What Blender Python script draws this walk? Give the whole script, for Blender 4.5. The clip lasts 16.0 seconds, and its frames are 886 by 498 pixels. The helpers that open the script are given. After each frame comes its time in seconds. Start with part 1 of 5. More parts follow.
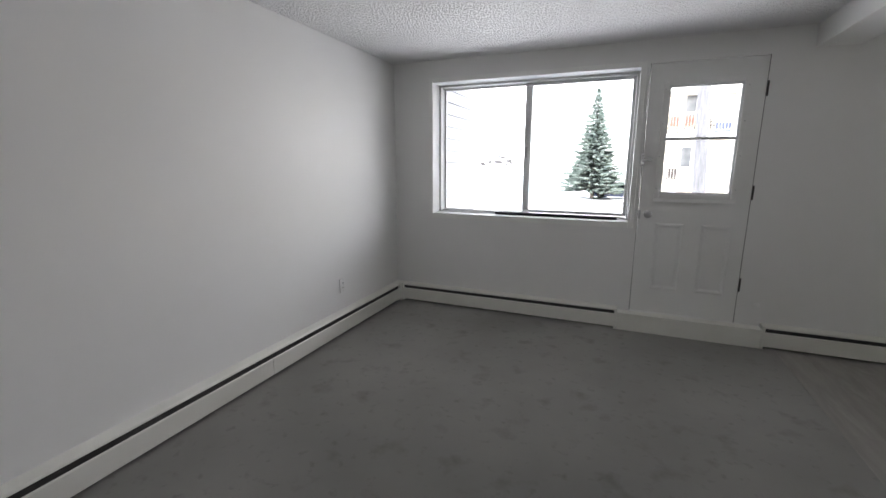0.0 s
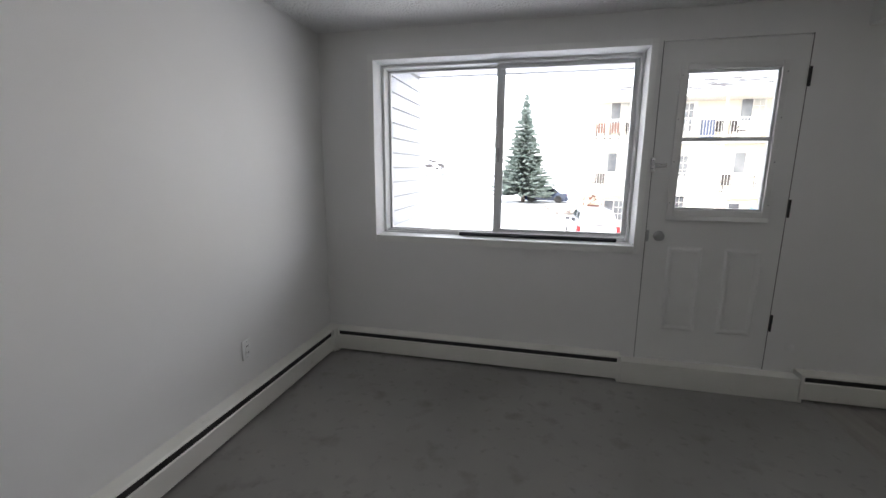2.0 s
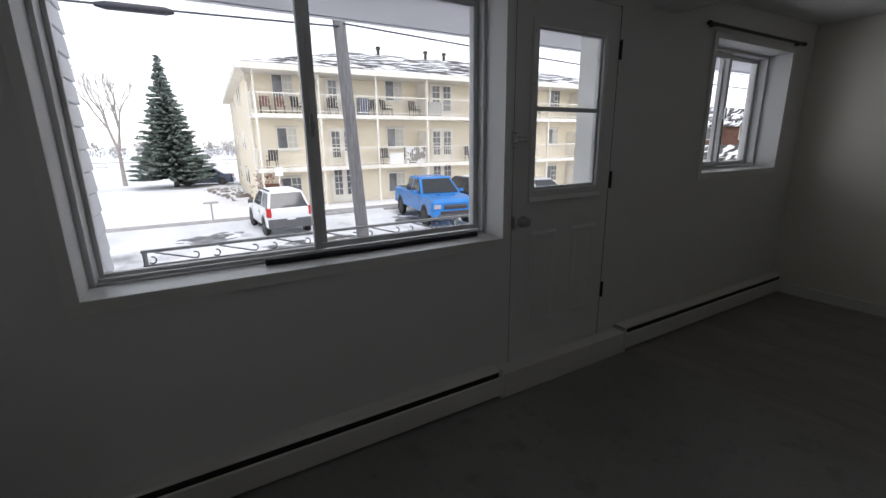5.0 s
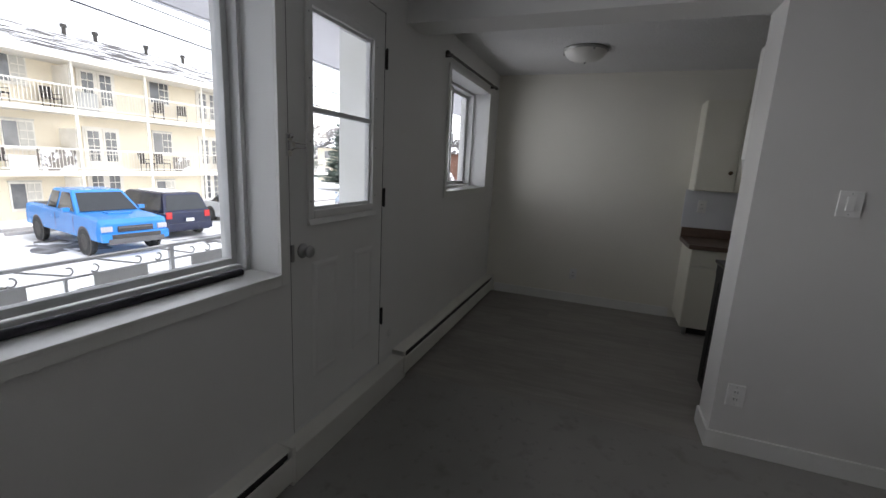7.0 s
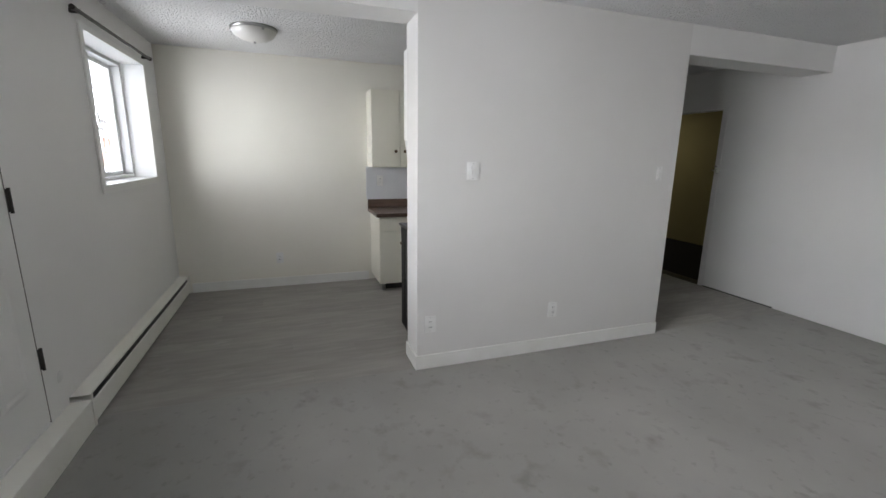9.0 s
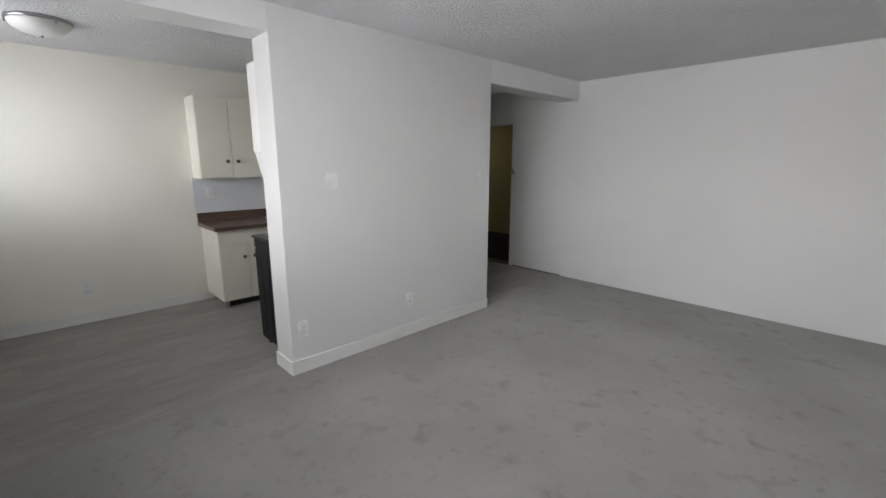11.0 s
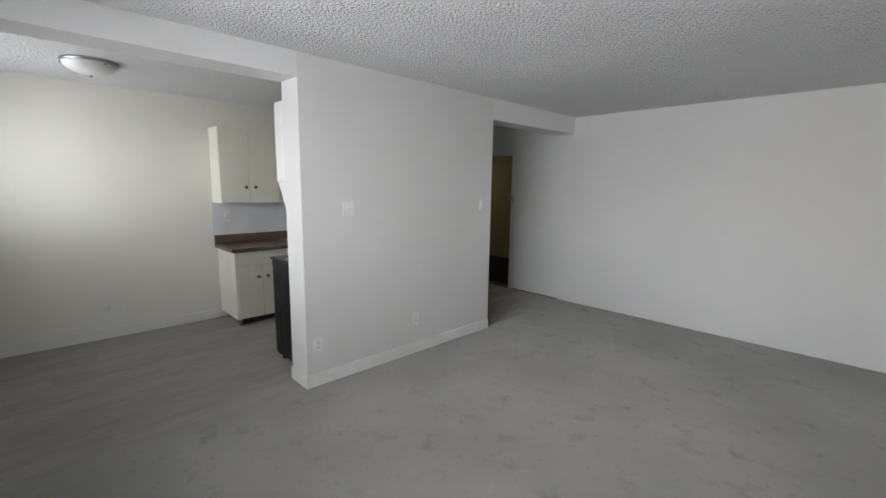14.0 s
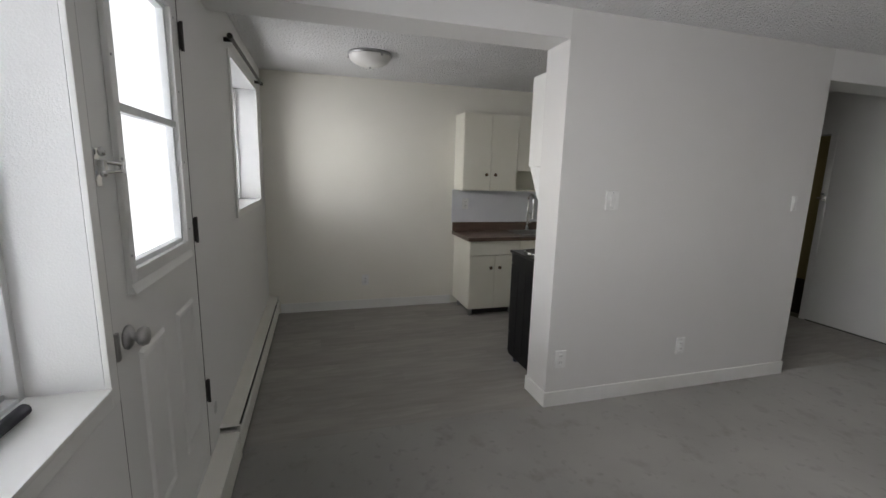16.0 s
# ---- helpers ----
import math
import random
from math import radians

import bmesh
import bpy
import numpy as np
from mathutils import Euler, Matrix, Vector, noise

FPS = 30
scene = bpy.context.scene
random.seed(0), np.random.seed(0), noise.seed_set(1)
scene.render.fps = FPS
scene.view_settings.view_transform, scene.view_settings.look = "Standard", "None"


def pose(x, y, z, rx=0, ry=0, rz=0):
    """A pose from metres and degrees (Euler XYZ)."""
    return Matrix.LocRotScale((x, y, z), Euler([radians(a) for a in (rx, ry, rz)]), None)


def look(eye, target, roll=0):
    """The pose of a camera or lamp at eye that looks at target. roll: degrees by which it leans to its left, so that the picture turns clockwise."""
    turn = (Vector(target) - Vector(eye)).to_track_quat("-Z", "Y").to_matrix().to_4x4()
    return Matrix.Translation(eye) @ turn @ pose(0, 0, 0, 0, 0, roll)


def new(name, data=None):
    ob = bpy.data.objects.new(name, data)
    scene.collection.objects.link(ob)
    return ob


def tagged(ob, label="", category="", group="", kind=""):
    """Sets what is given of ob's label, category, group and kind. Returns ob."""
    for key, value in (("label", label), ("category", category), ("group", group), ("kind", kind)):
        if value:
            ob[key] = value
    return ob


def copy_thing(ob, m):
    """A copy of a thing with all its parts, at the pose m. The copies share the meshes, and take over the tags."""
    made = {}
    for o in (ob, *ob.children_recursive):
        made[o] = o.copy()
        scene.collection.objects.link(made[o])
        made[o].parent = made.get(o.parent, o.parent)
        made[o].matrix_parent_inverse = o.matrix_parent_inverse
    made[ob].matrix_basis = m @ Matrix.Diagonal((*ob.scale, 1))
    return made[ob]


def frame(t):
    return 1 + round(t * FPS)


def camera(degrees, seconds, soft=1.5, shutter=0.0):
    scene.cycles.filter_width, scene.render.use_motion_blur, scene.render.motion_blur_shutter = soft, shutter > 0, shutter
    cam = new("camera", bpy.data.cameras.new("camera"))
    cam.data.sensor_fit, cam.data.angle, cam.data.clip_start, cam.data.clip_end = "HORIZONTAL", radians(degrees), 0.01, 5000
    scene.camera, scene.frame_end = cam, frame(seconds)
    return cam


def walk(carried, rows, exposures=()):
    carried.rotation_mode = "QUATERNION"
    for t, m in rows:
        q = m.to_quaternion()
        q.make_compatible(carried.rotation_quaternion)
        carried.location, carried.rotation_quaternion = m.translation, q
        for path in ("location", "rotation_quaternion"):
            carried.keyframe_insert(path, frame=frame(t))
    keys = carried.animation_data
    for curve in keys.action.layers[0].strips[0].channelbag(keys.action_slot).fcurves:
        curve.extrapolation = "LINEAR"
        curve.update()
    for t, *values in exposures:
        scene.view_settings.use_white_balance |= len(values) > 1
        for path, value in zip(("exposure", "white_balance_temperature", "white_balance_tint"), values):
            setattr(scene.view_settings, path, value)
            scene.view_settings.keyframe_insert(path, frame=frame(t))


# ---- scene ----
cam = camera(92.5, 16.0)
PATH = [
    (0, (2.178, -3.97, 1.438), (1.428, -2.158, 1.045), 0.1),
    (0.5, (2.022, -3.756, 1.455), (1.3, -1.939, 1.037), 0.3),
    (1, (1.844, -3.544, 1.45), (1.146, -1.706, 1.081), 0.6),
    (1.5, (1.713, -3.317, 1.464), (1.166, -1.436, 1.06), 1.2),
    (2, (1.66, -3.024, 1.454), (1.211, -1.112, 1.079), 0.4),
    (2.5, (1.544, -2.813, 1.422), (1.417, -0.855, 1.039), 1.6),
    (3, (1.351, -2.644, 1.433), (1.645, -0.703, 1.05), 0.5),
    (3.2, (1.304, -2.601, 1.435), (1.706, -0.68, 1.054), 0.9),
    (5.3, (0.754, -1.732, 1.467), (1.822, -0.118, 0.963), 0.0),
    (5.5, (0.728, -1.678, 1.466), (1.863, -0.112, 0.955), 0.8),
    (6, (0.767, -1.496, 1.444), (2.057, -0.052, 0.944), 0.6),
    (6.5, (0.834, -1.363, 1.455), (2.382, -0.173, 1.021), 1.5),
    (7, (0.902, -1.243, 1.433), (2.736, -0.547, 1.042), 2.9),
    (7.5, (0.925, -1.138, 1.436), (2.871, -0.878, 1.051), 1.4),
    (8, (0.93, -1.1, 1.418), (2.883, -1.318, 1.048), 1.4),
    (8.5, (0.913, -1.137, 1.438), (2.782, -1.725, 1.038), 1.4),
    (9, (0.795, -1.157, 1.438), (2.637, -1.809, 1.011), 0.9),
    (9.5, (0.73, -1.157, 1.442), (2.439, -2.079, 0.967), 1.9),
    (10, (0.708, -1.052, 1.449), (2.263, -2.222, 0.987), -0.2),
    (10.2, (0.711, -0.988, 1.444), (2.193, -2.249, 0.982), -0.1),
    (12.5, (0.484, -0.501, 1.577), (1.863, -1.904, 1.216), 0.1),
    (13, (0.473, -0.518, 1.563), (1.848, -1.937, 1.25), 0.4),
    (13.5, (0.494, -0.506, 1.573), (1.863, -1.93, 1.261), 0.7),
    (14, (0.519, -0.519, 1.536), (1.938, -1.897, 1.237), 0.8),
    (14.5, (0.576, -0.478, 1.533), (2.111, -1.722, 1.224), 0.4),
    (15, (0.668, -0.432, 1.518), (2.361, -1.447, 1.198), 0.6),
    (15.5, (0.861, -0.468, 1.499), (2.692, -1.188, 1.141), 1.2),
    (16, (1.12, -0.509, 1.487), (3.008, -1.068, 1.135), 1.5),
]
EXPOSURES = [(0.0, 3.2, 6400, 13), (0.5, 3.0, 6400, 13), (1.0, 2.85, 6400, 13), (1.5, 2.85, 6400, 13), (2.5, 2.6, 6400, 13), (3.2, 2.3, 6400, 13), (5.3, 1.0, 6350, 14), (6.5, 1.0, 6350, 14), (7.0, 1.8, 6400, 13), (7.5, 2.25, 6450, 12), (8.0, 3.0, 6500, 12), (8.5, 3.5, 6500, 12), (9.0, 3.65, 6400, 11), (10.2, 3.7, 6400, 12), (12.5, 3.65, 6350, 11), (14.5, 3.6, 6400, 11), (15.1, 3.45, 6450, 11), (15.5, 3.2, 6500, 12), (16.0, 3.1, 6600, 12)]
walk(cam, [(t, look(eye, target, roll)) for t, eye, target, roll in PATH], EXPOSURES)

# ---- light: an overcast winter day ----
world = bpy.data.worlds.new("overcast_sky")
scene.world = world
world.use_nodes = True
wn, wl = world.node_tree.nodes, world.node_tree.links
sky = wn.new("ShaderNodeTexSky")
sky.sky_type = "NISHITA"
sky.sun_disc = False
sky.sun_elevation = radians(62)
sky.sun_rotation = radians(170)
sky.dust_density = 0.6
pale = wn.new("ShaderNodeHueSaturation")
pale.inputs["Saturation"].default_value = 0.16
wl.new(sky.outputs[0], pale.inputs["Color"])
wl.new(pale.outputs[0], wn["Background"].inputs["Color"])
wn["Background"].inputs["Strength"].default_value = 0.15

sun = new("sun", bpy.data.lights.new("sun", "SUN"))
sun.data.energy = 0.6
sun.data.angle = radians(25)
sun.data.color = (1.0, 0.97, 0.93)
sun.matrix_world = look((13, -36, 100), (5, 10, 0))

# area lamps added in the openings to strengthen the sky's light indoors
for nm, cx, cz, wx, wz, watts in (("window_fill", 1.37, 1.56, 1.70, 1.16, 1.5), ("door_fill", 2.73, 1.62, 0.48, 0.82, 0.4), ("nook_fill", 4.715, 1.68, 1.06, 0.86, 0.55)):
    day = new(nm, bpy.data.lights.new(nm, "AREA"))
    day.data.shape = "RECTANGLE"
    day.data.size, day.data.size_y, day.data.energy = wx, wz, watts
    day.data.color = (1.0, 0.99, 0.98)
    day.data.spread = radians(155 if nm == "nook_fill" else 128)
    day.matrix_world = pose(cx, 0.001 if nm == "door_fill" else 0.015, cz, -90)

lamp = new("corridor_lamp", bpy.data.lights.new("corridor_lamp", "AREA"))
lamp.data.energy = 0.32
lamp.data.size = 0.4
lamp.data.color = (1.0, 0.88, 0.62)
lamp.matrix_world = pose(7.2, -6.8, 2.38)


# ---- materials ----
def material(name, color, rough=0.6, metal=0.0, color2=None, scale=4.0, detail=6.0, low=0.35, high=0.7,
             bump=0.0, bump_scale=80.0, stretch=(1, 1, 1), vary=0.0, grime=None, grime_scale=3.0, grime_low=0.62,
             grime_high=0.74, sheen=0.5, relief=0.01, specks=None, fuzz=0.0):
    """Noise between two colours, finer relief, an own stain layer, and a chance tone for each object."""
    m = bpy.data.materials.new(name)
    m.use_nodes = True
    n, l = m.node_tree.nodes, m.node_tree.links
    b = n["Principled BSDF"]
    b.inputs["Roughness"].default_value = rough
    b.inputs["Metallic"].default_value = metal
    b.inputs["Specular IOR Level"].default_value = sheen
    b.inputs["Diffuse Roughness"].default_value = fuzz
    tc = n.new("ShaderNodeTexCoord")
    mp = n.new("ShaderNodeMapping")
    mp.inputs["Scale"].default_value = stretch
    l.new(tc.outputs["Object"], mp.inputs["Vector"])

    def noise_node(s, d=6.0):
        t = n.new("ShaderNodeTexNoise")
        t.inputs["Scale"].default_value = s
        t.inputs["Detail"].default_value = d
        l.new(mp.outputs[0], t.inputs["Vector"])
        return t

    def ramp(src, lo, hi):
        r = n.new("ShaderNodeMapRange")
        r.inputs["From Min"].default_value, r.inputs["From Max"].default_value = lo, hi
        l.new(src, r.inputs["Value"])
        return r.outputs[0]

    def mix(f, a, c):
        x = n.new("ShaderNodeMix")
        x.data_type = "RGBA"
        l.new(f, x.inputs["Factor"])
        for sock, v in ((x.inputs[6], a), (x.inputs[7], c)):
            if isinstance(v, tuple):
                sock.default_value = (*v, 1)
            else:
                l.new(v, sock)
        return x.outputs[2]

    c2 = color2 or tuple(min(1, v * 0.88) for v in color)
    out = mix(ramp(noise_node(scale, detail).outputs[0], low, high), color, c2)
    if grime:
        out = mix(ramp(noise_node(grime_scale, 9.0).outputs[0], grime_low, grime_high), out, grime)
    if specks:
        out = mix(ramp(noise_node(specks[1], 4.0).outputs[0], specks[2], specks[3]), out, specks[0])
    if vary:
        oi = n.new("ShaderNodeObjectInfo")
        hs = n.new("ShaderNodeHueSaturation")
        v = n.new("ShaderNodeMapRange")
        v.inputs["To Min"].default_value, v.inputs["To Max"].default_value = 1 - vary, 1 + vary
        l.new(oi.outputs["Random"], v.inputs["Value"])
        l.new(v.outputs[0], hs.inputs["Value"])
        l.new(out, hs.inputs["Color"])
        out = hs.outputs[0]
    l.new(out, b.inputs["Base Color"])
    if bump:
        t = noise_node(bump_scale, 3.0)
        bp = n.new("ShaderNodeBump")
        bp.inputs["Strength"].default_value = bump
        bp.inputs["Distance"].default_value = relief
        l.new(t.outputs[0], bp.inputs["Height"])
        l.new(bp.outputs[0], b.inputs["Normal"])
    return m


wall_paint = material("wall_paint", (0.81, 0.807, 0.792), 0.55, color2=(0.785, 0.782, 0.765), scale=1.3, bump=0.12, bump_scale=220)
wall_grey = material("wall_grey", (0.745, 0.738, 0.72), 0.55, color2=(0.715, 0.708, 0.69), scale=1.3, bump=0.12, bump_scale=220)
wall_cream = material("wall_cream", (0.85, 0.83, 0.755), 0.55, color2=(0.82, 0.80, 0.72), scale=1.3, bump=0.12, bump_scale=220)
trim_paint = material("trim_paint", (0.86, 0.86, 0.84), 0.32, color2=(0.79, 0.79, 0.75), scale=3, bump=0.04, bump_scale=60)
door_paint = material("door_paint", (0.80, 0.80, 0.78), 0.38, color2=(0.76, 0.76, 0.74), scale=2.5, bump=0.05, bump_scale=90)
heater_paint = material("heater_paint", (0.80, 0.79, 0.74), 0.4, color2=(0.74, 0.73, 0.67), scale=2.5, bump=0.05, bump_scale=40, grime=(0.55, 0.53, 0.47), grime_scale=7, grime_low=0.68, grime_high=0.8)
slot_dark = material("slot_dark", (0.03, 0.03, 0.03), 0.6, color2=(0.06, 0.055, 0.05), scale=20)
gap_grey = material("gap_grey", (0.22, 0.215, 0.20), 0.8, color2=(0.14, 0.135, 0.13), scale=9)
popcorn = material("popcorn", (0.90, 0.90, 0.90), 0.85, color2=(0.87, 0.87, 0.87), scale=2, bump=1.0, bump_scale=58, relief=0.035)
sheet_floor = material("sheet_floor", (0.335, 0.326, 0.31), 0.85, color2=(0.28, 0.272, 0.259), scale=1.1, low=0.35, high=0.65, bump=0.05, bump_scale=50,
                       grime=(0.175, 0.168, 0.157), grime_scale=5.5, grime_low=0.58, grime_high=0.86, specks=((0.19, 0.185, 0.175), 16.0, 0.60, 0.86), sheen=0.08, fuzz=1.0)
plank_grey = material("plank_grey", (0.315, 0.298, 0.276), 0.6, sheen=0.2, fuzz=0.7, color2=(0.25, 0.236, 0.219), scale=2.2, low=0.36, high=0.68, stretch=(5, 0.8, 1), bump=0.05, bump_scale=30, vary=0.07, grime=(0.38, 0.365, 0.34), grime_scale=1.6, grime_low=0.56, grime_high=0.78)
joint_dark = material("joint_dark", (0.17, 0.16, 0.15), 0.8)
cabinet_paint = material("cabinet_paint", (0.84, 0.82, 0.72), 0.35, color2=(0.80, 0.78, 0.67), scale=2.0, bump=0.04, bump_scale=40)
counter_brown = material("counter_brown", (0.16, 0.105, 0.078), 0.35, color2=(0.09, 0.06, 0.045), scale=5, stretch=(6, 0.8, 6), bump=0.03, bump_scale=60)
splash_white = material("splash_white", (0.76, 0.77, 0.79), 0.4, color2=(0.72, 0.73, 0.76), scale=4)
stove_black = material("stove_black", (0.006, 0.006, 0.007), 0.42, color2=(0.012, 0.012, 0.012), scale=5, bump=0.03, bump_scale=60, sheen=0.2)
stove_glass = material("stove_glass", (0.01, 0.01, 0.011), 0.08)
chrome = material("chrome", (0.86, 0.86, 0.86), 0.2, 1.0, color2=(0.6, 0.6, 0.6), scale=15)
steel = material("steel", (0.5, 0.5, 0.5), 0.32, 1.0, color2=(0.4, 0.4, 0.4), scale=15)
dark_metal = material("dark_metal", (0.05, 0.048, 0.045), 0.4, 0.6, color2=(0.06, 0.055, 0.05), scale=25)
bronze = material("bronze", (0.20, 0.15, 0.09), 0.3, 0.9, color2=(0.12, 0.09, 0.06), scale=30)
rubber_black = material("rubber_black", (0.02, 0.02, 0.03), 0.5, color2=(0.035, 0.035, 0.045), scale=20)
vinyl_white = material("vinyl_white", (0.78, 0.78, 0.77), 0.35, color2=(0.72, 0.72, 0.71), scale=3)
sash_grey = material("sash_grey", (0.72, 0.73, 0.73), 0.38, color2=(0.66, 0.67, 0.67), scale=4)
plastic_white = material("plastic_white", (0.93, 0.93, 0.92), 0.25, color2=(0.80, 0.80, 0.78), scale=10)
frosted = material("frosted_shade", (0.82, 0.81, 0.78), 0.3, color2=(0.78, 0.77, 0.73), scale=8)
olive_wall = material("olive_wall", (0.42, 0.385, 0.22), 0.7, color2=(0.38, 0.35, 0.2), scale=1.5, bump=0.1, bump_scale=150)
navy_carpet = material("navy_carpet", (0.008, 0.008, 0.014), 0.95, color2=(0.014, 0.014, 0.022), scale=60, bump=0.5, bump_scale=250)
snow = material("snow", (0.85, 0.86, 0.88), 0.7, color2=(0.76, 0.77, 0.80), scale=0.6, bump=0.3, bump_scale=6)
lot_snow = material("lot_snow", (0.76, 0.77, 0.79), 0.65, color2=(0.58, 0.59, 0.61), scale=0.7, bump=0.3, bump_scale=5, stretch=(1, 0.5, 1),
                    grime=(0.26, 0.26, 0.27), grime_scale=0.5, grime_low=0.56, grime_high=0.70)
stucco = material("stucco", (0.80, 0.72, 0.57), 0.85, color2=(0.74, 0.665, 0.52), scale=0.6, bump=0.2, bump_scale=40)
trim_cream = material("trim_cream", (0.80, 0.765, 0.69), 0.6, color2=(0.68, 0.64, 0.56), scale=2)
roof_shingle = material("roof_shingle", (0.045, 0.042, 0.042), 0.9, color2=(0.075, 0.07, 0.066), scale=3, stretch=(0.55, 1.6, 1), bump=0.4, bump_scale=12,
                        grime=(0.84, 0.85, 0.87), grime_scale=1.5, grime_low=0.49, grime_high=0.54)
window_dark = material("window_dark", (0.10, 0.105, 0.11), 0.1, color2=(0.26, 0.26, 0.26), scale=0.9)
curtain_pale = material("curtain_pale", (0.6, 0.58, 0.52), 0.8, color2=(0.5, 0.48, 0.43), scale=3)
siding_white = material("siding_white", (0.70, 0.71, 0.73), 0.5, color2=(0.64, 0.65, 0.67), scale=2, vary=0.02)
soffit_grey = material("soffit_grey", (0.66, 0.65, 0.67), 0.6, color2=(0.61, 0.60, 0.62), scale=2)
panel_grey = material("panel_grey", (0.42, 0.42, 0.40), 0.6, color2=(0.36, 0.36, 0.345), scale=3)
rail_paint = material("rail_paint", (0.46, 0.46, 0.46), 0.5, color2=(0.38, 0.38, 0.38), scale=6)
concrete = material("concrete", (0.40, 0.39, 0.38), 0.85, color2=(0.32, 0.31, 0.30), scale=3, bump=0.2, bump_scale=40)
pole_wood = material("pole_wood", (0.20, 0.197, 0.20), 0.9, color2=(0.12, 0.117, 0.12), scale=5, stretch=(5, 5, 0.5), bump=0.4, bump_scale=25)
bark = material("bark", (0.16, 0.13, 0.11), 0.95, color2=(0.09, 0.075, 0.065), scale=8, stretch=(3, 3, 0.6), bump=0.5, bump_scale=20)
pale_bark = material("pale_bark", (0.36, 0.33, 0.30), 0.9, color2=(0.25, 0.23, 0.21), scale=6, bump=0.2, bump_scale=20)
needles = material("needles", (0.10, 0.135, 0.115), 0.8, color2=(0.20, 0.235, 0.21), scale=1.6)
# far_wood and far_green are lifted towards pale grey to paint in distance haze
far_wood = material("far_wood", (0.27, 0.255, 0.25), 0.95, color2=(0.36, 0.345, 0.34), scale=0.3)
far_green = material("far_green", (0.12, 0.135, 0.125), 0.95, color2=(0.18, 0.19, 0.175), scale=0.4)
brick_brown = material("brick_brown", (0.20, 0.105, 0.075), 0.9, color2=(0.14, 0.075, 0.055), scale=2)
vine_rust = material("vine_rust", (0.25, 0.10, 0.06), 0.9, color2=(0.16, 0.07, 0.045), scale=5)
tyre_black = material("tyre_black", (0.02, 0.02, 0.02), 0.85, color2=(0.05, 0.05, 0.05), scale=8)
rim_grey = material("rim_grey", (0.12, 0.12, 0.125), 0.4, 0.6)
car_glass = material("car_glass", (0.02, 0.024, 0.028), 0.06, sheen=0.5)
asphalt_wet = material("asphalt_wet", (0.07, 0.07, 0.074), 0.5, color2=(0.22, 0.22, 0.23), scale=1.6, low=0.45, high=0.6, bump=0.3, bump_scale=12, grime=(0.78, 0.79, 0.81), grime_scale=1.3, grime_low=0.53, grime_high=0.58)
lamp_red = material("lamp_red", (0.5, 0.02, 0.02), 0.2)
lamp_clear = material("lamp_clear", (0.4, 0.41, 0.43), 0.12)
bumper_grey = material("bumper_grey", (0.10, 0.10, 0.105), 0.6)
plate_white = material("plate_white", (0.7, 0.7, 0.72), 0.5)
cushion_red = material("cushion_red", (0.30, 0.15, 0.105), 0.8, color2=(0.16, 0.09, 0.07), scale=6)
wicker_dark = material("wicker_dark", (0.06, 0.05, 0.045), 0.8)
bin_blue = material("bin_blue", (0.08, 0.10, 0.16), 0.5)
plank_weathered = material("plank_weathered", (0.22, 0.2, 0.18), 0.9, grime=(0.8, 0.8, 0.82), grime_scale=3, grime_low=0.5, grime_high=0.55)


def car_paint(name, color, rough=0.22):
    return material(name, color, rough, color2=tuple(v * 0.9 for v in color), scale=2)


glass = bpy.data.materials.new("window_glass")
glass.use_nodes = True
gb = glass.node_tree.nodes["Principled BSDF"]
gb.inputs["Base Color"].default_value = (0.98, 0.99, 0.99, 1)
gb.inputs["Roughness"].default_value = 0.0
gb.inputs["Transmission Weight"].default_value = 1.0
gb.inputs["IOR"].default_value = 1.02


# ---- building blocks ----
def bm_box(bm, x0, x1, y0, y1, z0, z1, bevel=0.0):
    r = bmesh.ops.create_cube(bm, size=1, matrix=Matrix.Translation(((x0 + x1) / 2, (y0 + y1) / 2, (z0 + z1) / 2)) @ Matrix.Diagonal((x1 - x0, y1 - y0, z1 - z0, 1)))
    if bevel:
        edges = list({e for v in r["verts"] for e in v.link_edges})
        bmesh.ops.bevel(bm, geom=edges, offset=bevel, segments=2, affect="EDGES", profile=0.7)
    return bm


def box(x0, x1, y0, y1, z0, z1, bevel=0.0):
    return bm_box(bmesh.new(), x0, x1, y0, y1, z0, z1, bevel)


def bm_tube(bm, a, b, r0, r1=None, seg=12):
    a, b = Vector(a), Vector(b)
    d = b - a
    m = Matrix.Translation((a + b) / 2) @ d.to_track_quat("Z", "Y").to_matrix().to_4x4()
    bmesh.ops.create_cone(bm, cap_ends=True, segments=seg, radius1=r0, radius2=r0 if r1 is None else r1, depth=d.length, matrix=m)
    return bm


def tube(a, b, r0, r1=None, seg=12):
    return bm_tube(bmesh.new(), a, b, r0, r1, seg)


def bm_prism(bm, pts, axis, a0, a1):
    """A polygon, given in the two other axes in order, drawn out along one axis."""
    def put(p, a):
        return {"x": (a, p[0], p[1]), "y": (p[0], a, p[1]), "z": (p[0], p[1], a)}[axis]
    va = [bm.verts.new(put(p, a0)) for p in pts]
    vb = [bm.verts.new(put(p, a1)) for p in pts]
    n = len(pts)
    bm.faces.new(va)
    bm.faces.new(vb[::-1])
    for i in range(n):
        bm.faces.new((va[i], vb[i], vb[(i + 1) % n], va[(i + 1) % n]))
    bmesh.ops.recalc_face_normals(bm, faces=bm.faces)
    return bm


def prism(pts, axis, a0, a1):
    return bm_prism(bmesh.new(), pts, axis, a0, a1)


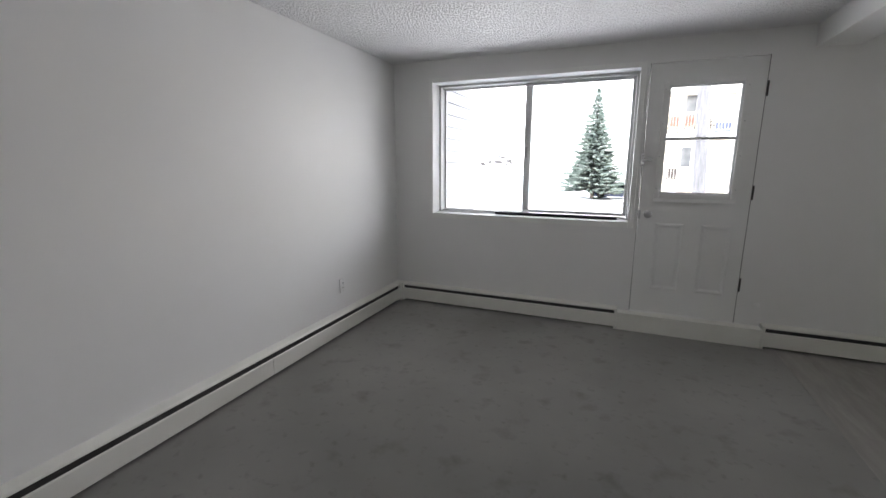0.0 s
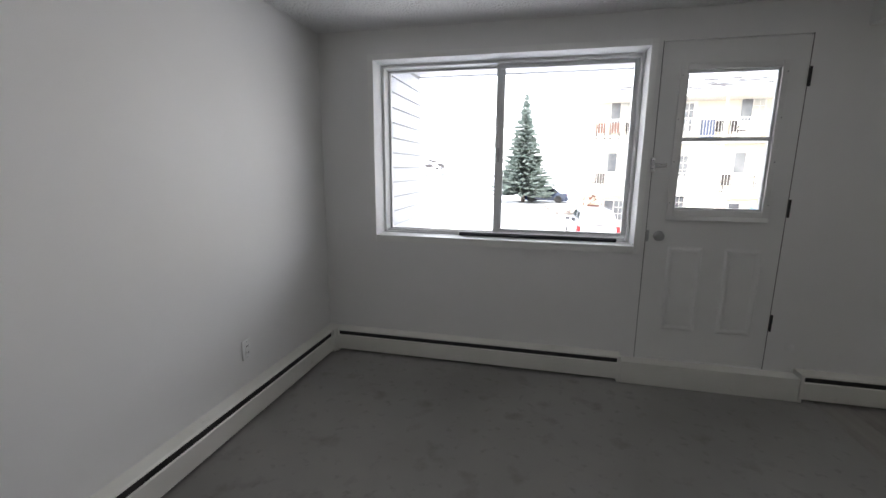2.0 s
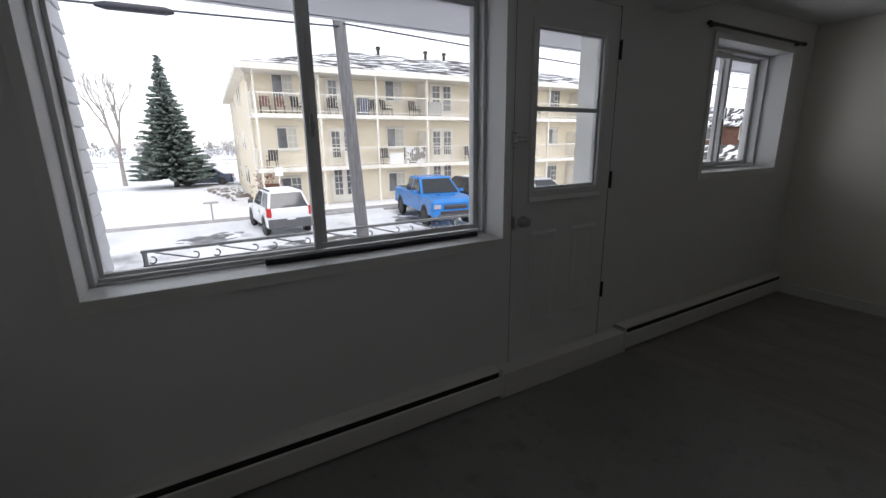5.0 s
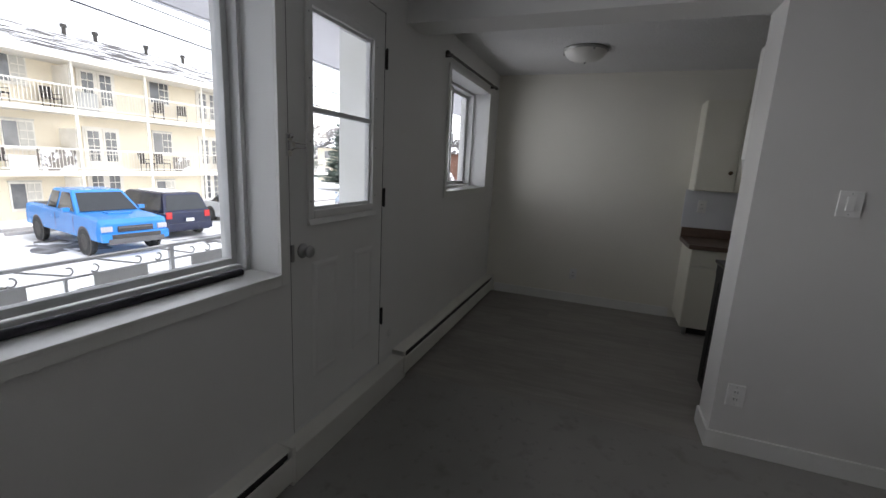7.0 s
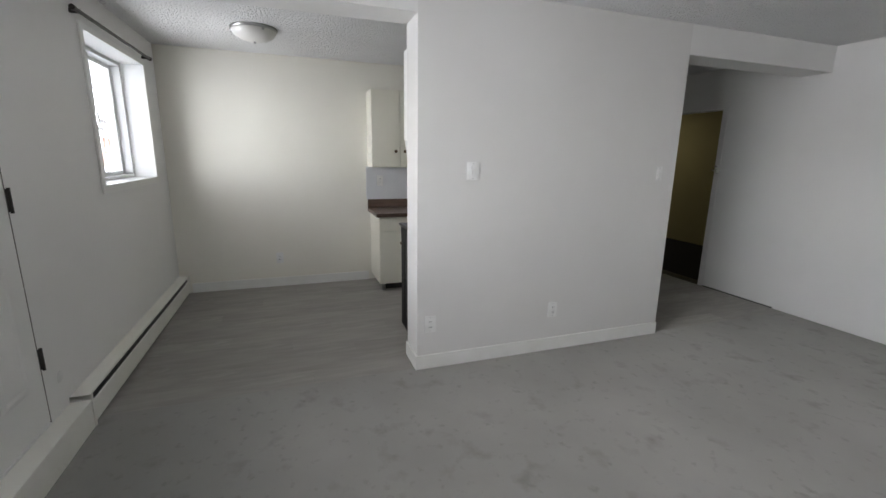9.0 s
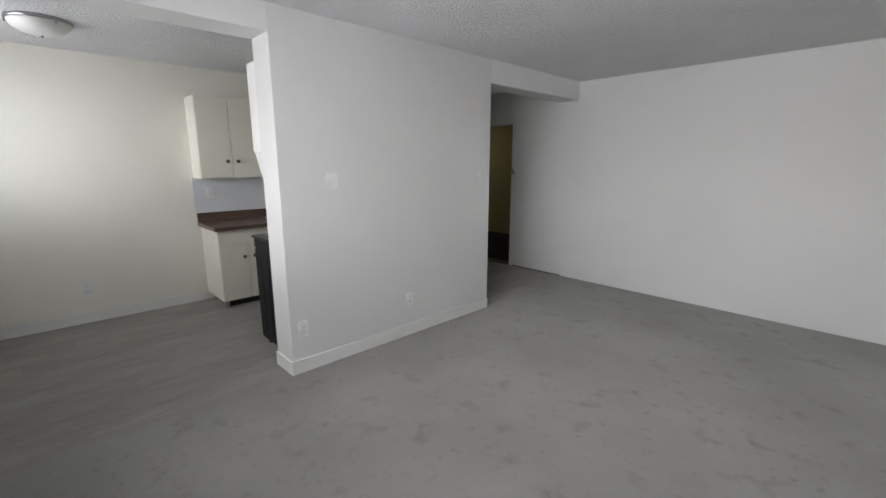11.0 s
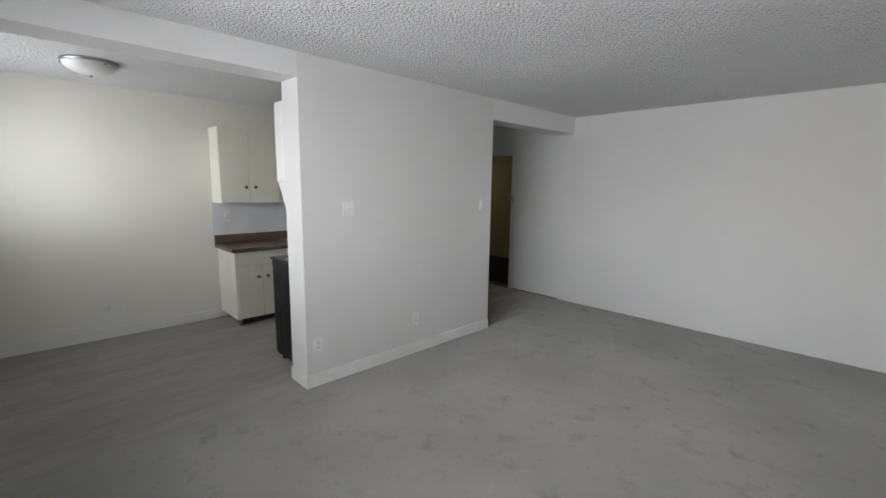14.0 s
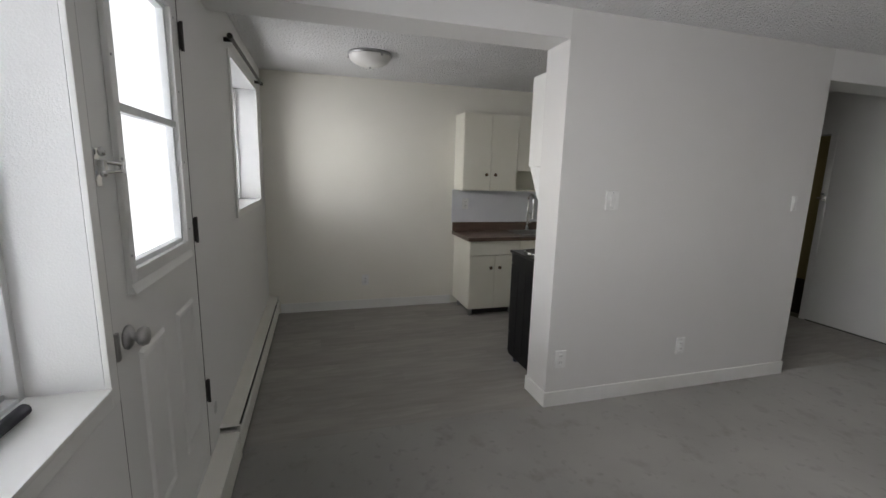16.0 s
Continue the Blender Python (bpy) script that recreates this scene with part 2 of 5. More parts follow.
def revolve(profile, center, seg=28):
    """A turned shape from (radius, height) pairs, about the z axis."""
    bm = bmesh.new()
    rings = []
    for r, z in profile:
        if r < 1e-5:
            rings.append([bm.verts.new((center[0], center[1], center[2] + z))])
        else:
            rings.append([bm.verts.new((center[0] + r * math.cos(2 * math.pi * i / seg), center[1] + r * math.sin(2 * math.pi * i / seg), center[2] + z)) for i in range(seg)])
    for p, q in zip(rings, rings[1:]):
        for i in range(seg):
            j = (i + 1) % seg
            loop = [p[i % len(p)], p[j % len(p)], q[j % len(q)], q[i % len(q)]]
            loop = list(dict.fromkeys(loop))
            if len(loop) > 2:
                bm.faces.new(loop)
    bmesh.ops.recalc_face_normals(bm, faces=bm.faces)
    return bm


def mesh_of(name, bm, mat, smooth=False):
    me = bpy.data.meshes.new(name)
    bm.to_mesh(me)
    bm.free()
    me.materials.append(mat)
    if smooth:
        for p in me.polygons:
            p.use_smooth = True
    return me


def part(name, bm, mat, parent=None, label="", smooth=False):
    ob = new(name, mesh_of(name, bm, mat, smooth))
    if parent:
        ob.parent = parent
        ob.matrix_parent_inverse = parent.matrix_world.inverted()
    if label:
        tagged(ob, label)
    return ob


def thing(name, at, label, category, group="", kind=""):
    """The Empty at a thing's base."""
    ob = new(name)
    ob.location = at
    ob.empty_display_size = 0.1
    bpy.context.view_layer.update()
    return tagged(ob, label, category, group, kind)


def setting(name, bm, mat, label, category):
    return tagged(part(name, bm, mat), label, category, kind="structure")


# ---- the room ----
CEIL = 2.41
SOUTH = -5.622
EAST = 5.67
PX = 3.378        # living-room face of the partition
PX2 = 3.63       # its kitchen face
PN, PS = -1.895, -3.985


def wall_with_holes(x0, x1, y0, y1, z0, z1, holes):
    """A wall along x with rectangular holes (x0, x1, z0, z1), in order."""
    bm = bmesh.new()
    x = x0
    for hx0, hx1, hz0, hz1 in holes:
        bm_box(bm, x, hx0, y0, y1, z0, z1)
        if hz0 > z0:
            bm_box(bm, hx0, hx1, y0, y1, z0, hz0)
        if hz1 < z1:
            bm_box(bm, hx0, hx1, y0, y1, hz1, z1)
        x = hx1
    bm_box(bm, x, x1, y0, y1, z0, z1)
    return bm


WIN = (0.428, 2.262, 0.938, 2.204)
DOOR = (2.331, 3.124, 0.162, 2.228)
SMALL = (4.145, 5.285, 1.208, 2.155)
wall_north = setting("wall_north", wall_with_holes(-0.2, EAST + 0.2, 0.0, 0.30, -0.15, CEIL + 0.1, [WIN, DOOR, SMALL]), wall_paint, "off-white painted outer wall with two windows and a door", "wall")
wall_west = setting("wall_west", box(-0.2, 0, SOUTH - 0.15, 0, -0.15, CEIL + 0.1), wall_paint, "off-white painted plaster wall above a baseboard heater", "wall")
wall_south = setting("wall_south", wall_with_holes(0, EAST, SOUTH - 0.15, SOUTH, -0.15, CEIL + 0.1, [(4.345, 5.14, -0.15, 1.985)]), wall_paint, "off-white painted wall with an open doorway to the corridor", "wall")
wall_east = setting("wall_east", box(EAST, EAST + 0.2, SOUTH - 0.15, 0, -0.15, CEIL + 0.1), wall_cream, "cream painted end wall of the dining nook", "wall")
wall_partition = setting("wall_partition", box(PX, PX2, PS, PN, 0, CEIL), wall_grey, "pale grey painted partition between living room and kitchen", "wall")
wall_kitchen = setting("wall_kitchen", box(PX2, EAST, PS, PS + 0.12, 0, CEIL), wall_cream, "cream painted wall behind the kitchen", "wall")
beam_bm = box(PX, PX2, PN, 0, 2.25, CEIL)
bm_box(beam_bm, PX, PX2, SOUTH, PS, 2.20, CEIL)
beam = setting("beam", beam_bm, wall_paint, "off-white painted ceiling beam in line with the partition", "beam")
ceiling = setting("ceiling", box(-0.2, EAST + 0.2, SOUTH - 0.15, 0.2, CEIL, CEIL + 0.12), popcorn, "white popcorn-textured ceiling", "ceiling")
floor = setting("floor", box(0, PX + 0.02, SOUTH, 0, -0.15, 0.0), sheet_floor, "grey sheet floor with dark smudges and scuffs", "floor")

# corridor behind the doorway
setting("corridor_floor", box(2.0, 9.0, -7.8, SOUTH - 0.15, -0.15, -0.004), navy_carpet, "dark navy carpet of the corridor", "floor")
setting("corridor_wall", box(2.0, 9.0, -7.95, -7.8, -0.15, CEIL + 0.1), olive_wall, "olive yellow painted corridor wall", "wall")
setting("corridor_wall_west", box(1.85, 2.0, -7.95, SOUTH - 0.15, -0.15, CEIL + 0.1), olive_wall, "olive yellow painted corridor wall", "wall")
setting("corridor_wall_east", box(9.0, 9.15, -7.95, SOUTH - 0.15, -0.15, CEIL + 0.1), olive_wall, "olive yellow painted corridor wall", "wall")
setting("corridor_wall_north", box(EAST + 0.2, 9.0, SOUTH - 0.3, SOUTH - 0.15, -0.15, CEIL + 0.1), olive_wall, "olive yellow painted corridor wall", "wall")
setting("corridor_ceiling", box(1.85, 9.15, -7.95, SOUTH - 0.15, CEIL + 0.001, CEIL + 0.12), popcorn, "white corridor ceiling", "ceiling")
setting("door_threshold", box(4.345, 5.14, SOUTH - 0.15, SOUTH, -0.02, 0.004), dark_metal, "dark metal threshold strip in the doorway", "threshold")

# baseboards
def board(name, x0, x1, y0, y1, h=0.1):
    return setting(name, box(x0, x1, y0, y1, 0.0, h, 0.004), trim_paint, "white painted wooden baseboard", "baseboard")


board("baseboard_partition", PX - 0.014, PX, PS, PN + 0.014)
board("baseboard_partition_end", PX, PX2, PN, PN + 0.014)
board("baseboard_east", EAST - 0.014, EAST, -1.95, -0.108)


# ---- windows ----
def casing(name, w, wide, mat, label):
    """The flat casing round a window opening, with its sill board and apron."""
    x0, x1, z0, z1 = w
    t = tagged(thing(name, ((x0 + x1) / 2, 0, z0), label, "window"), kind="structure")
    e = wide
    part("casing_side", box(x0 - e, x0, -0.014, -0.0005, z0 - e, z1 + e, 0.003), mat, t)
    part("casing_side", box(x1, x1 + e, -0.014, -0.0005, z0 - e, z1 + e, 0.003), mat, t)
    part("casing_head", box(x0, x1, -0.014, -0.0005, z1, z1 + e, 0.003), mat, t)
    part("apron", box(x0, x1, -0.014, -0.0005, z0 - e, z0, 0.003), mat, t)
    part("window_sill", box(x0 + 0.001, x1 - 0.001, -0.018, 0.155, z0 - 0.002, z0 + 0.012, 0.004), mat, t)
    return t


def ring(x0, x1, z0, z1, y0, y1, w, bevel=0.004):
    bm = bmesh.new()
    bm_box(bm, x0, x0 + w, y0, y1, z0, z1, bevel)
    bm_box(bm, x1 - w, x1, y0, y1, z0, z1, bevel)
    bm_box(bm, x0 + w, x1 - w, y0, y1, z0, z0 + w, bevel)
    bm_box(bm, x0 + w, x1 - w, y0, y1, z1 - w, z1, bevel)
    return bm


def pane(parent, x0, x1, y, z0, z1):
    p = part("pane", box(x0, x1, y, y + 0.004, z0, z1), glass, parent)
    p.visible_shadow = False
    return p


window_1 = casing("window_1", WIN, 0.04, trim_paint, "wide white sliding window with a deep painted sill")
x0, x1, z0, z1 = WIN
part("window_frame", ring(x0, x1, z0, z1, 0.156, 0.295, 0.02), vinyl_white, window_1)
part("track", box(x0 + 0.025, x1 - 0.025, 0.180, 0.192, z0 + 0.0205, z0 + 0.034), vinyl_white, window_1)
fixed = part("sash", ring(x0 + 0.021, 1.348, z0 + 0.021, z1 - 0.021, 0.250, 0.286, 0.016), vinyl_white, window_1)
slide = part("sash", bm_box(ring(1.292, x1 - 0.021, z0 + 0.035, z1 - 0.021, 0.205, 0.240, 0.028), 1.320, 1.352, 0.2055, 0.2395, z0 + 0.065, z1 - 0.053, 0.003), sash_grey, window_1, "grey-white sliding sash")
pane(fixed, x0 + 0.035, 1.334, 0.266, z0 + 0.035, z1 - 0.035)
pane(slide, 1.350, x1 - 0.051, 0.220, z0 + 0.063, z1 - 0.051)
latch_bm = box(1.310, 1.327, 0.185, 0.205, 1.50, 1.60, 0.004)
bm_box(latch_bm, 1.305, 1.331, 0.177, 0.191, 1.535, 1.565, 0.004)
part("latch", latch_bm, steel, slide, "small metal sash latch")

dowel = tagged(part("security_bar", tube((1.05, 0.118, z0 + 0.026), (2.17, 0.108, z0 + 0.026), 0.0135, seg=16), rubber_black, smooth=False), "dark blue-black wooden bar lying in the window track", "bar")

window_2 = casing("window_2", SMALL, 0.04, trim_paint, "small white sliding window over the dining nook")
x0, x1, z0, z1 = SMALL
part("window_frame", ring(x0, x1, z0 + 0.012, z1, 0.155, 0.275, 0.024), vinyl_white, window_2)
fixed2 = part("sash", ring(4.69, x1 - 0.025, z0 + 0.037, z1 - 0.025, 0.222, 0.256, 0.03), vinyl_white, window_2)
slide2 = part("sash", ring(x0 + 0.025, 4.74, z0 + 0.037, z1 - 0.025, 0.182, 0.216, 0.036), vinyl_white, window_2)
pane(fixed2, 4.718, x1 - 0.053, 0.238, z0 + 0.065, z1 - 0.053)
pane(slide2, x0 + 0.059, 4.706, 0.198, z0 + 0.071, z1 - 0.059)
part("latch", box(4.71, 4.726, 0.162, 0.182, 1.62, 1.72, 0.004), steel, slide2, "small metal sash latch")

rod = thing("curtain_rod", (4.66, -0.05, 2.235), "dark grey metal curtain rod over the small window", "curtain rod")
part("rod", tube((3.96, -0.05, 2.222), (5.34, -0.05, 2.222), 0.011), dark_metal, rod)
for bx in (4.03, 5.31):
    part("bracket", box(bx - 0.008, bx + 0.008, -0.055, -0.001, 2.212, 2.236, 0.002), dark_metal, rod)
for bx, s in ((3.96, -1), (5.34, 1)):
    part("finial", tube((bx, -0.05, 2.222), (bx + s * 0.025, -0.05, 2.222), 0.016), dark_metal, rod)

# ---- balcony door ----
dx0, dx1, dz0, dz1 = DOOR
door_1 = tagged(thing("door_1", ((dx0 + dx1) / 2, 0.03, dz0), "white painted balcony door with a two-pane glass insert, closed", "door"), kind="structure")
slab = bmesh.new()
gx0, gx1, gz0, gz1 = 2.472, 2.992, 1.192, 2.058
a0, a1, b0, b1 = dx0 + 0.006, dx1 - 0.0042, dz0 + 0.006, dz1 - 0.006
bm_box(slab, a0, gx0, 0.002, 0.045, b0, b1)
bm_box(slab, gx1, a1, 0.002, 0.045, b0, b1)
bm_box(slab, gx0, gx1, 0.002, 0.045, b0, gz0)
bm_box(slab, gx0, gx1, 0.002, 0.045, gz1, b1)
part("slab", slab, door_paint, door_1)


def raised_panel(x0, x1, z0, z1):
    """A pressed panel: a sunk groove with a raised middle field."""
    bm = bmesh.new()
    def rect(d, y):
        return [bm.verts.new((x, y, z)) for x, z in ((x0 + d, z0 + d), (x1 - d, z0 + d), (x1 - d, z1 - d), (x0 + d, z1 - d))]
    rs = [rect(0, 0.0018), rect(0.012, -0.006), rect(0.024, -0.006), rect(0.038, -0.0005), rect(0.05, -0.0005)]
    for p, q in zip(rs, rs[1:]):
        for i in range(4):
            bm.faces.new((p[i], p[(i + 1) % 4], q[(i + 1) % 4], q[i]))
    bm.faces.new(rs[-1])
    bmesh.ops.recalc_face_normals(bm, faces=bm.faces)
    return bm


for px0, px1 in ((2.475, 2.685), (2.815, 3.025)):
    part("pressed_panel", raised_panel(px0, px1, 0.38, 0.955), door_paint, door_1)
insert = part("glass_insert", ring(gx0 - 0.03, gx1 + 0.03, gz0 - 0.03, gz1 + 0.03, -0.014, 0.0015, 0.038, 0.005), door_paint, door_1)
part("storm_frame", ring(gx0 + 0.006, gx1 - 0.006, gz0 + 0.006, gz1 - 0.006, 0.004, 0.03, 0.016, 0.003), sash_grey, insert, "thin grey aluminium pane frame")
part("meeting_rail", box(gx0 + 0.008, gx1 - 0.008, -0.004, 0.022, 1.628, 1.652, 0.003), sash_grey, insert, "thin grey aluminium rail")
part("drip_ledge", prism([(-0.02, 1.135), (0.0015, 1.135), (0.0015, 1.168), (-0.008, 1.168)], "x", gx0 - 0.03, gx1 + 0.03), door_paint, insert)
pane(insert, gx0 + 0.02, gx1 - 0.02, 0.018, gz0 + 0.02, 1.63)
pane(insert, gx0 + 0.02, gx1 - 0.02, 0.012, 1.65, gz1 - 0.02)
for sx in (gx0 - 0.018, gx1 + 0.018):
    for k in range(4):
        sz = gz0 + 0.05 + k * 0.26
        part("screw", tube((sx, -0.016, sz), (sx, -0.013, sz), 0.004, seg=8), steel, insert)
jamb = bmesh.new()
bm_box(jamb, dx0 - 0.0, dx0 + 0.004, 0.0, 0.045, dz0, dz1)
bm_box(jamb, dx1 - 0.004, dx1, 0.0, 0.045, dz0, dz1)
part("gap", jamb, gap_grey, door_1, "dark gap round the door slab")
jamb = bmesh.new()
bm_box(jamb, dx0 - 0.0, dx0 + 0.004, 0.046, 0.30, dz0, dz1)
bm_box(jamb, dx1 - 0.004, dx1, 0.046, 0.30, dz0, dz1)
bm_box(jamb, dx0 + 0.005, dx1 - 0.005, 0.05, 0.30, dz1 - 0.004, dz1)
part("jamb", jamb, trim_paint, door_1, "white painted door jamb")
knob = part("door_knob", revolve([(0.0, 0.0), (0.033, 0.0), (0.034, 0.006), (0.026, 0.012), (0.013, 0.016), (0.012, 0.024), (0.024, 0.030), (0.028, 0.040), (0.024, 0.050), (0.012, 0.054), (0, 0.055)], (0, 0, 0)), steel, door_1, "round chrome door knob", smooth=True)
knob.matrix_world = pose(2.412, 0.002, 1.024, 90)
part("latch_plate", box(2.334, 2.352, -0.006, 0.002, 0.985, 1.06, 0.002), steel, door_1, "small steel strike plate")
guard = part("door_guard", box(2.318, 2.346, -0.010, 0.0, 1.435, 1.525, 0.003), chrome, door_1, "chrome swing-bar door guard")
for gz in (1.455, 1.505):
    part("ball", revolve([(0, 0), (0.007, 0.004), (0.009, 0.012), (0.006, 0.02), (0, 0.023)], (2.332, -0.02, gz), 12), chrome, guard, smooth=True)
swing = tube((2.335, -0.022, 1.468), (2.405, -0.03, 1.472), 0.005, seg=10)
bm_tube(swing, (2.335, -0.022, 1.492), (2.405, -0.03, 1.488), 0.005, seg=10)
bm_tube(swing, (2.405, -0.03, 1.466), (2.405, -0.03, 1.494), 0.0065, seg=10)
part("swing_bar", swing, chrome, guard)
part("pivot", box(2.325, 2.345, -0.026, -0.008, 1.462, 1.498, 0.004), chrome, guard)
for hz in (1.99, 1.224, 0.485):
    hinge = part("hinge", box(3.122, 3.134, -0.008, 0.004, hz - 0.05, hz + 0.05, 0.002), dark_metal, door_1, "dark metal butt hinge")
    part("pin", tube((3.127, -0.010, hz - 0.055), (3.127, -0.010, hz + 0.055), 0.0065, seg=10), dark_metal, hinge)
tagged(part("nail_hole", tube((3.255, -0.002, 0.33), (3.255, 0.0, 0.33), 0.03, seg=16), plastic_white), "small round white cover plate on the wall", "cover plate")


# ---- heaters ----
def heater(name, run, length, label, seams=(), d=0.09):
    """A hydronic baseboard cover: back, hood, slot with its shade painted in, front panel and end caps. Along +x from
    the base, wall at y=0.
    """
    t = thing(name, (0, 0, 0), label, "heater")
    part("back_plate", box(0.0, length, -0.006, -0.001, 0.02, 0.185), heater_paint, t)
    part("hood", prism([(-0.001, 0.172), (-0.001, 0.188), (0.018 - d, 0.182), (0.010 - d, 0.172), (0.014 - d, 0.168)], "x", 0, length), heater_paint, t)
    # near-black strip that paints the shade inside the open slot
    part("damper", box(0.002, length - 0.002, 0.025 - d, 0.032 - d, 0.128, 0.17), slot_dark, t, "near-black strip painting the shade of the open slot")
    edges = [0.0, *seams, length]
    for s0, s1 in zip(edges, edges[1:]):
        part("front_panel", prism([(-d, 0.024), (0.008 - d, 0.020), (0.012 - d, 0.136), (0.006 - d, 0.142), (-0.001 - d, 0.136)], "x", s0 + 0.0015, s1 - 0.0015), heater_paint, t)
    part("fin_shadow", box(0.004, length - 0.004, 0.015 - d, -0.012, 0.045, 0.10), dark_metal, t, "dark finned pipe")
    for e in (0, 1):
        ex = e * (length - 0.02)
        part("end_cap", box(ex, ex + 0.02, -d - 0.002, -0.001, 0.0, 0.189, 0.003), heater_paint, t)
    t.matrix_world = run
    return t


heater("baseboard_heater", pose(0.094, 0, 0), 2.14, "white steel baseboard heater under the wide window", seams=())
heater("baseboard_heater", pose(3.300, 0, 0), EAST - 3.300 - 0.002, "white steel baseboard heater along the dining nook", d=0.094)
heater("baseboard_heater", pose(0, SOUTH + 0.02, 0, 0, 0, 90), -SOUTH - 0.115, "long white steel baseboard heater with a seam", seams=(1.6, 3.665))
corner_cap = tagged(part("heater_corner", box(0.001, 0.093, -0.093, -0.001, 0.0, 0.19, 0.003), heater_paint), "white steel corner piece joining two baseboard heaters", "heater corner")
step_box = thing("door_step", (2.77, -0.04, 0), "white painted boxed step under the balcony door", "step")
part("front_board", box(2.236, 3.298, -0.092, -0.072, 0.0, 0.142, 0.004), heater_paint, step_box)
part("top_board", box(2.236, 3.298, -0.096, -0.001, 0.1425, 0.158, 0.005), heater_paint, step_box)
for ex in (2.236, 3.28):
    part("end_board", box(ex, ex + 0.018, -0.0715, -0.001, 0.0, 0.142, 0.002), heater_paint, step_box)


# ---- switches and outlets ----
def wall_plate(name, m, label, kind="switch", w=0.072, h=0.118):
    """A plate on a wall whose face looks along -y of m."""
    t = thing(name, (0, 0, 0), label, kind)
    part("plate", box(-w / 2, w / 2, -0.010, -0.0005, -h / 2, h / 2, 0.004), plastic_white, t)
    if kind == "switch":
        part("rocker", box(-0.016, 0.016, -0.016, -0.009, -0.033, 0.033, 0.003), plastic_white, t)
    else:
        for s in (-0.02, 0.02):
            sock = part("socket", box(-0.016, 0.016, -0.0125, -0.009, s - 0.014, s + 0.014, 0.003), plastic_white, t)
            part("slot", box(-0.008, -0.005, -0.0131, -0.012, s - 0.005, s + 0.006), slot_dark, sock)
            part("slot", box(0.005, 0.008, -0.0131, -0.012, s - 0.005, s + 0.006), slot_dark, sock)
    for s in (-h / 2 + 0.012, h / 2 - 0.012):
        part("screw", tube((0, -0.0115, s), (0, -0.0095, s), 0.003, seg=8), steel, t)
    t.matrix_world = m
    return t


wall_plate("light_switch", pose(PX, -2.268, 1.347, 0, 0, -90), "white rocker light switch on the partition", w=0.09)
wall_plate("light_switch", pose(PX, -3.826, 1.334, 0, 0, -90), "small white light switch beside the hall opening", w=0.05, h=0.105)
wall_plate("wall_outlet", pose(PX, -1.985, 0.322, 0, 0, -90), "white wall outlet low on the partition", "outlet", w=0.08)
wall_plate("wall_outlet", pose(PX, -2.952, 0.324, 0, 0, -90), "white wall outlet low on the partition", "outlet")
wall_plate("wall_outlet", pose(0, -1.013, 0.40, 0, 0, 90), "white wall outlet above the baseboard heater", "outlet")
wall_plate("wall_outlet", pose(EAST, -0.98, 0.32, 0, 0, -90), "white wall outlet low in the dining nook", "outlet")
wall_plate("wall_outlet", pose(EAST - 0.0112, -2.10, 1.155, 0, 0, -90), "white wall outlet on the splashback panel", "outlet")

# ---- ceiling lamp ----
lampshade = thing("ceiling_light", (4.76, -0.935, CEIL), "frosted glass dome ceiling light, switched off", "ceiling light")
part("base_plate", revolve([(0, 0), (0.175, 0), (0.178, -0.012), (0.17, -0.022), (0, -0.022)], (4.76, -0.935, CEIL)), steel, lampshade, smooth=True)
part("shade", revolve([(0.168, -0.02), (0.165, -0.034), (0.145, -0.06), (0.105, -0.083), (0.055, -0.097), (0, -0.101)], (4.76, -0.935, CEIL)), frosted, lampshade, smooth=True)
part("finial", revolve([(0, -0.1), (0.008, -0.1), (0.009, -0.108), (0.004, -0.115), (0, -0.116)], (4.76, -0.935, CEIL), 12), steel, lampshade)
for k in range(3):
    a = k * 2.094 + 3.6
    part("clip", box(4.76 + 0.168 * math.cos(a) - 0.008, 4.76 + 0.168 * math.cos(a) + 0.008, -0.935 + 0.168 * math.sin(a) - 0.008, -0.935 + 0.168 * math.sin(a) + 0.008, CEIL - 0.04, CEIL - 0.015, 0.003), steel, lampshade)
tagged(part("smoke_alarm", revolve([(0, 0), (0.06, 0), (0.062, -0.012), (0.05, -0.03), (0, -0.034)], (4.3, -4.9, CEIL)), plastic_white, smooth=True), "round white smoke alarm on the hall ceiling", "smoke alarm")

# ---- kitchen ----
CF = 5.13         # base cabinet fronts


def cabinet_knob(x, y, z, parent):
    k = part("knob", revolve([(0, 0), (0.010, 0), (0.007, 0.012), (0.017, 0.020), (0.018, 0.028), (0.011, 0.034), (0, 0.035)], (0, 0, 0), 14), bronze, parent, "small metal knob", smooth=True)
    k.matrix_world = pose(x, y, z, 0, -90, 0)
    return k


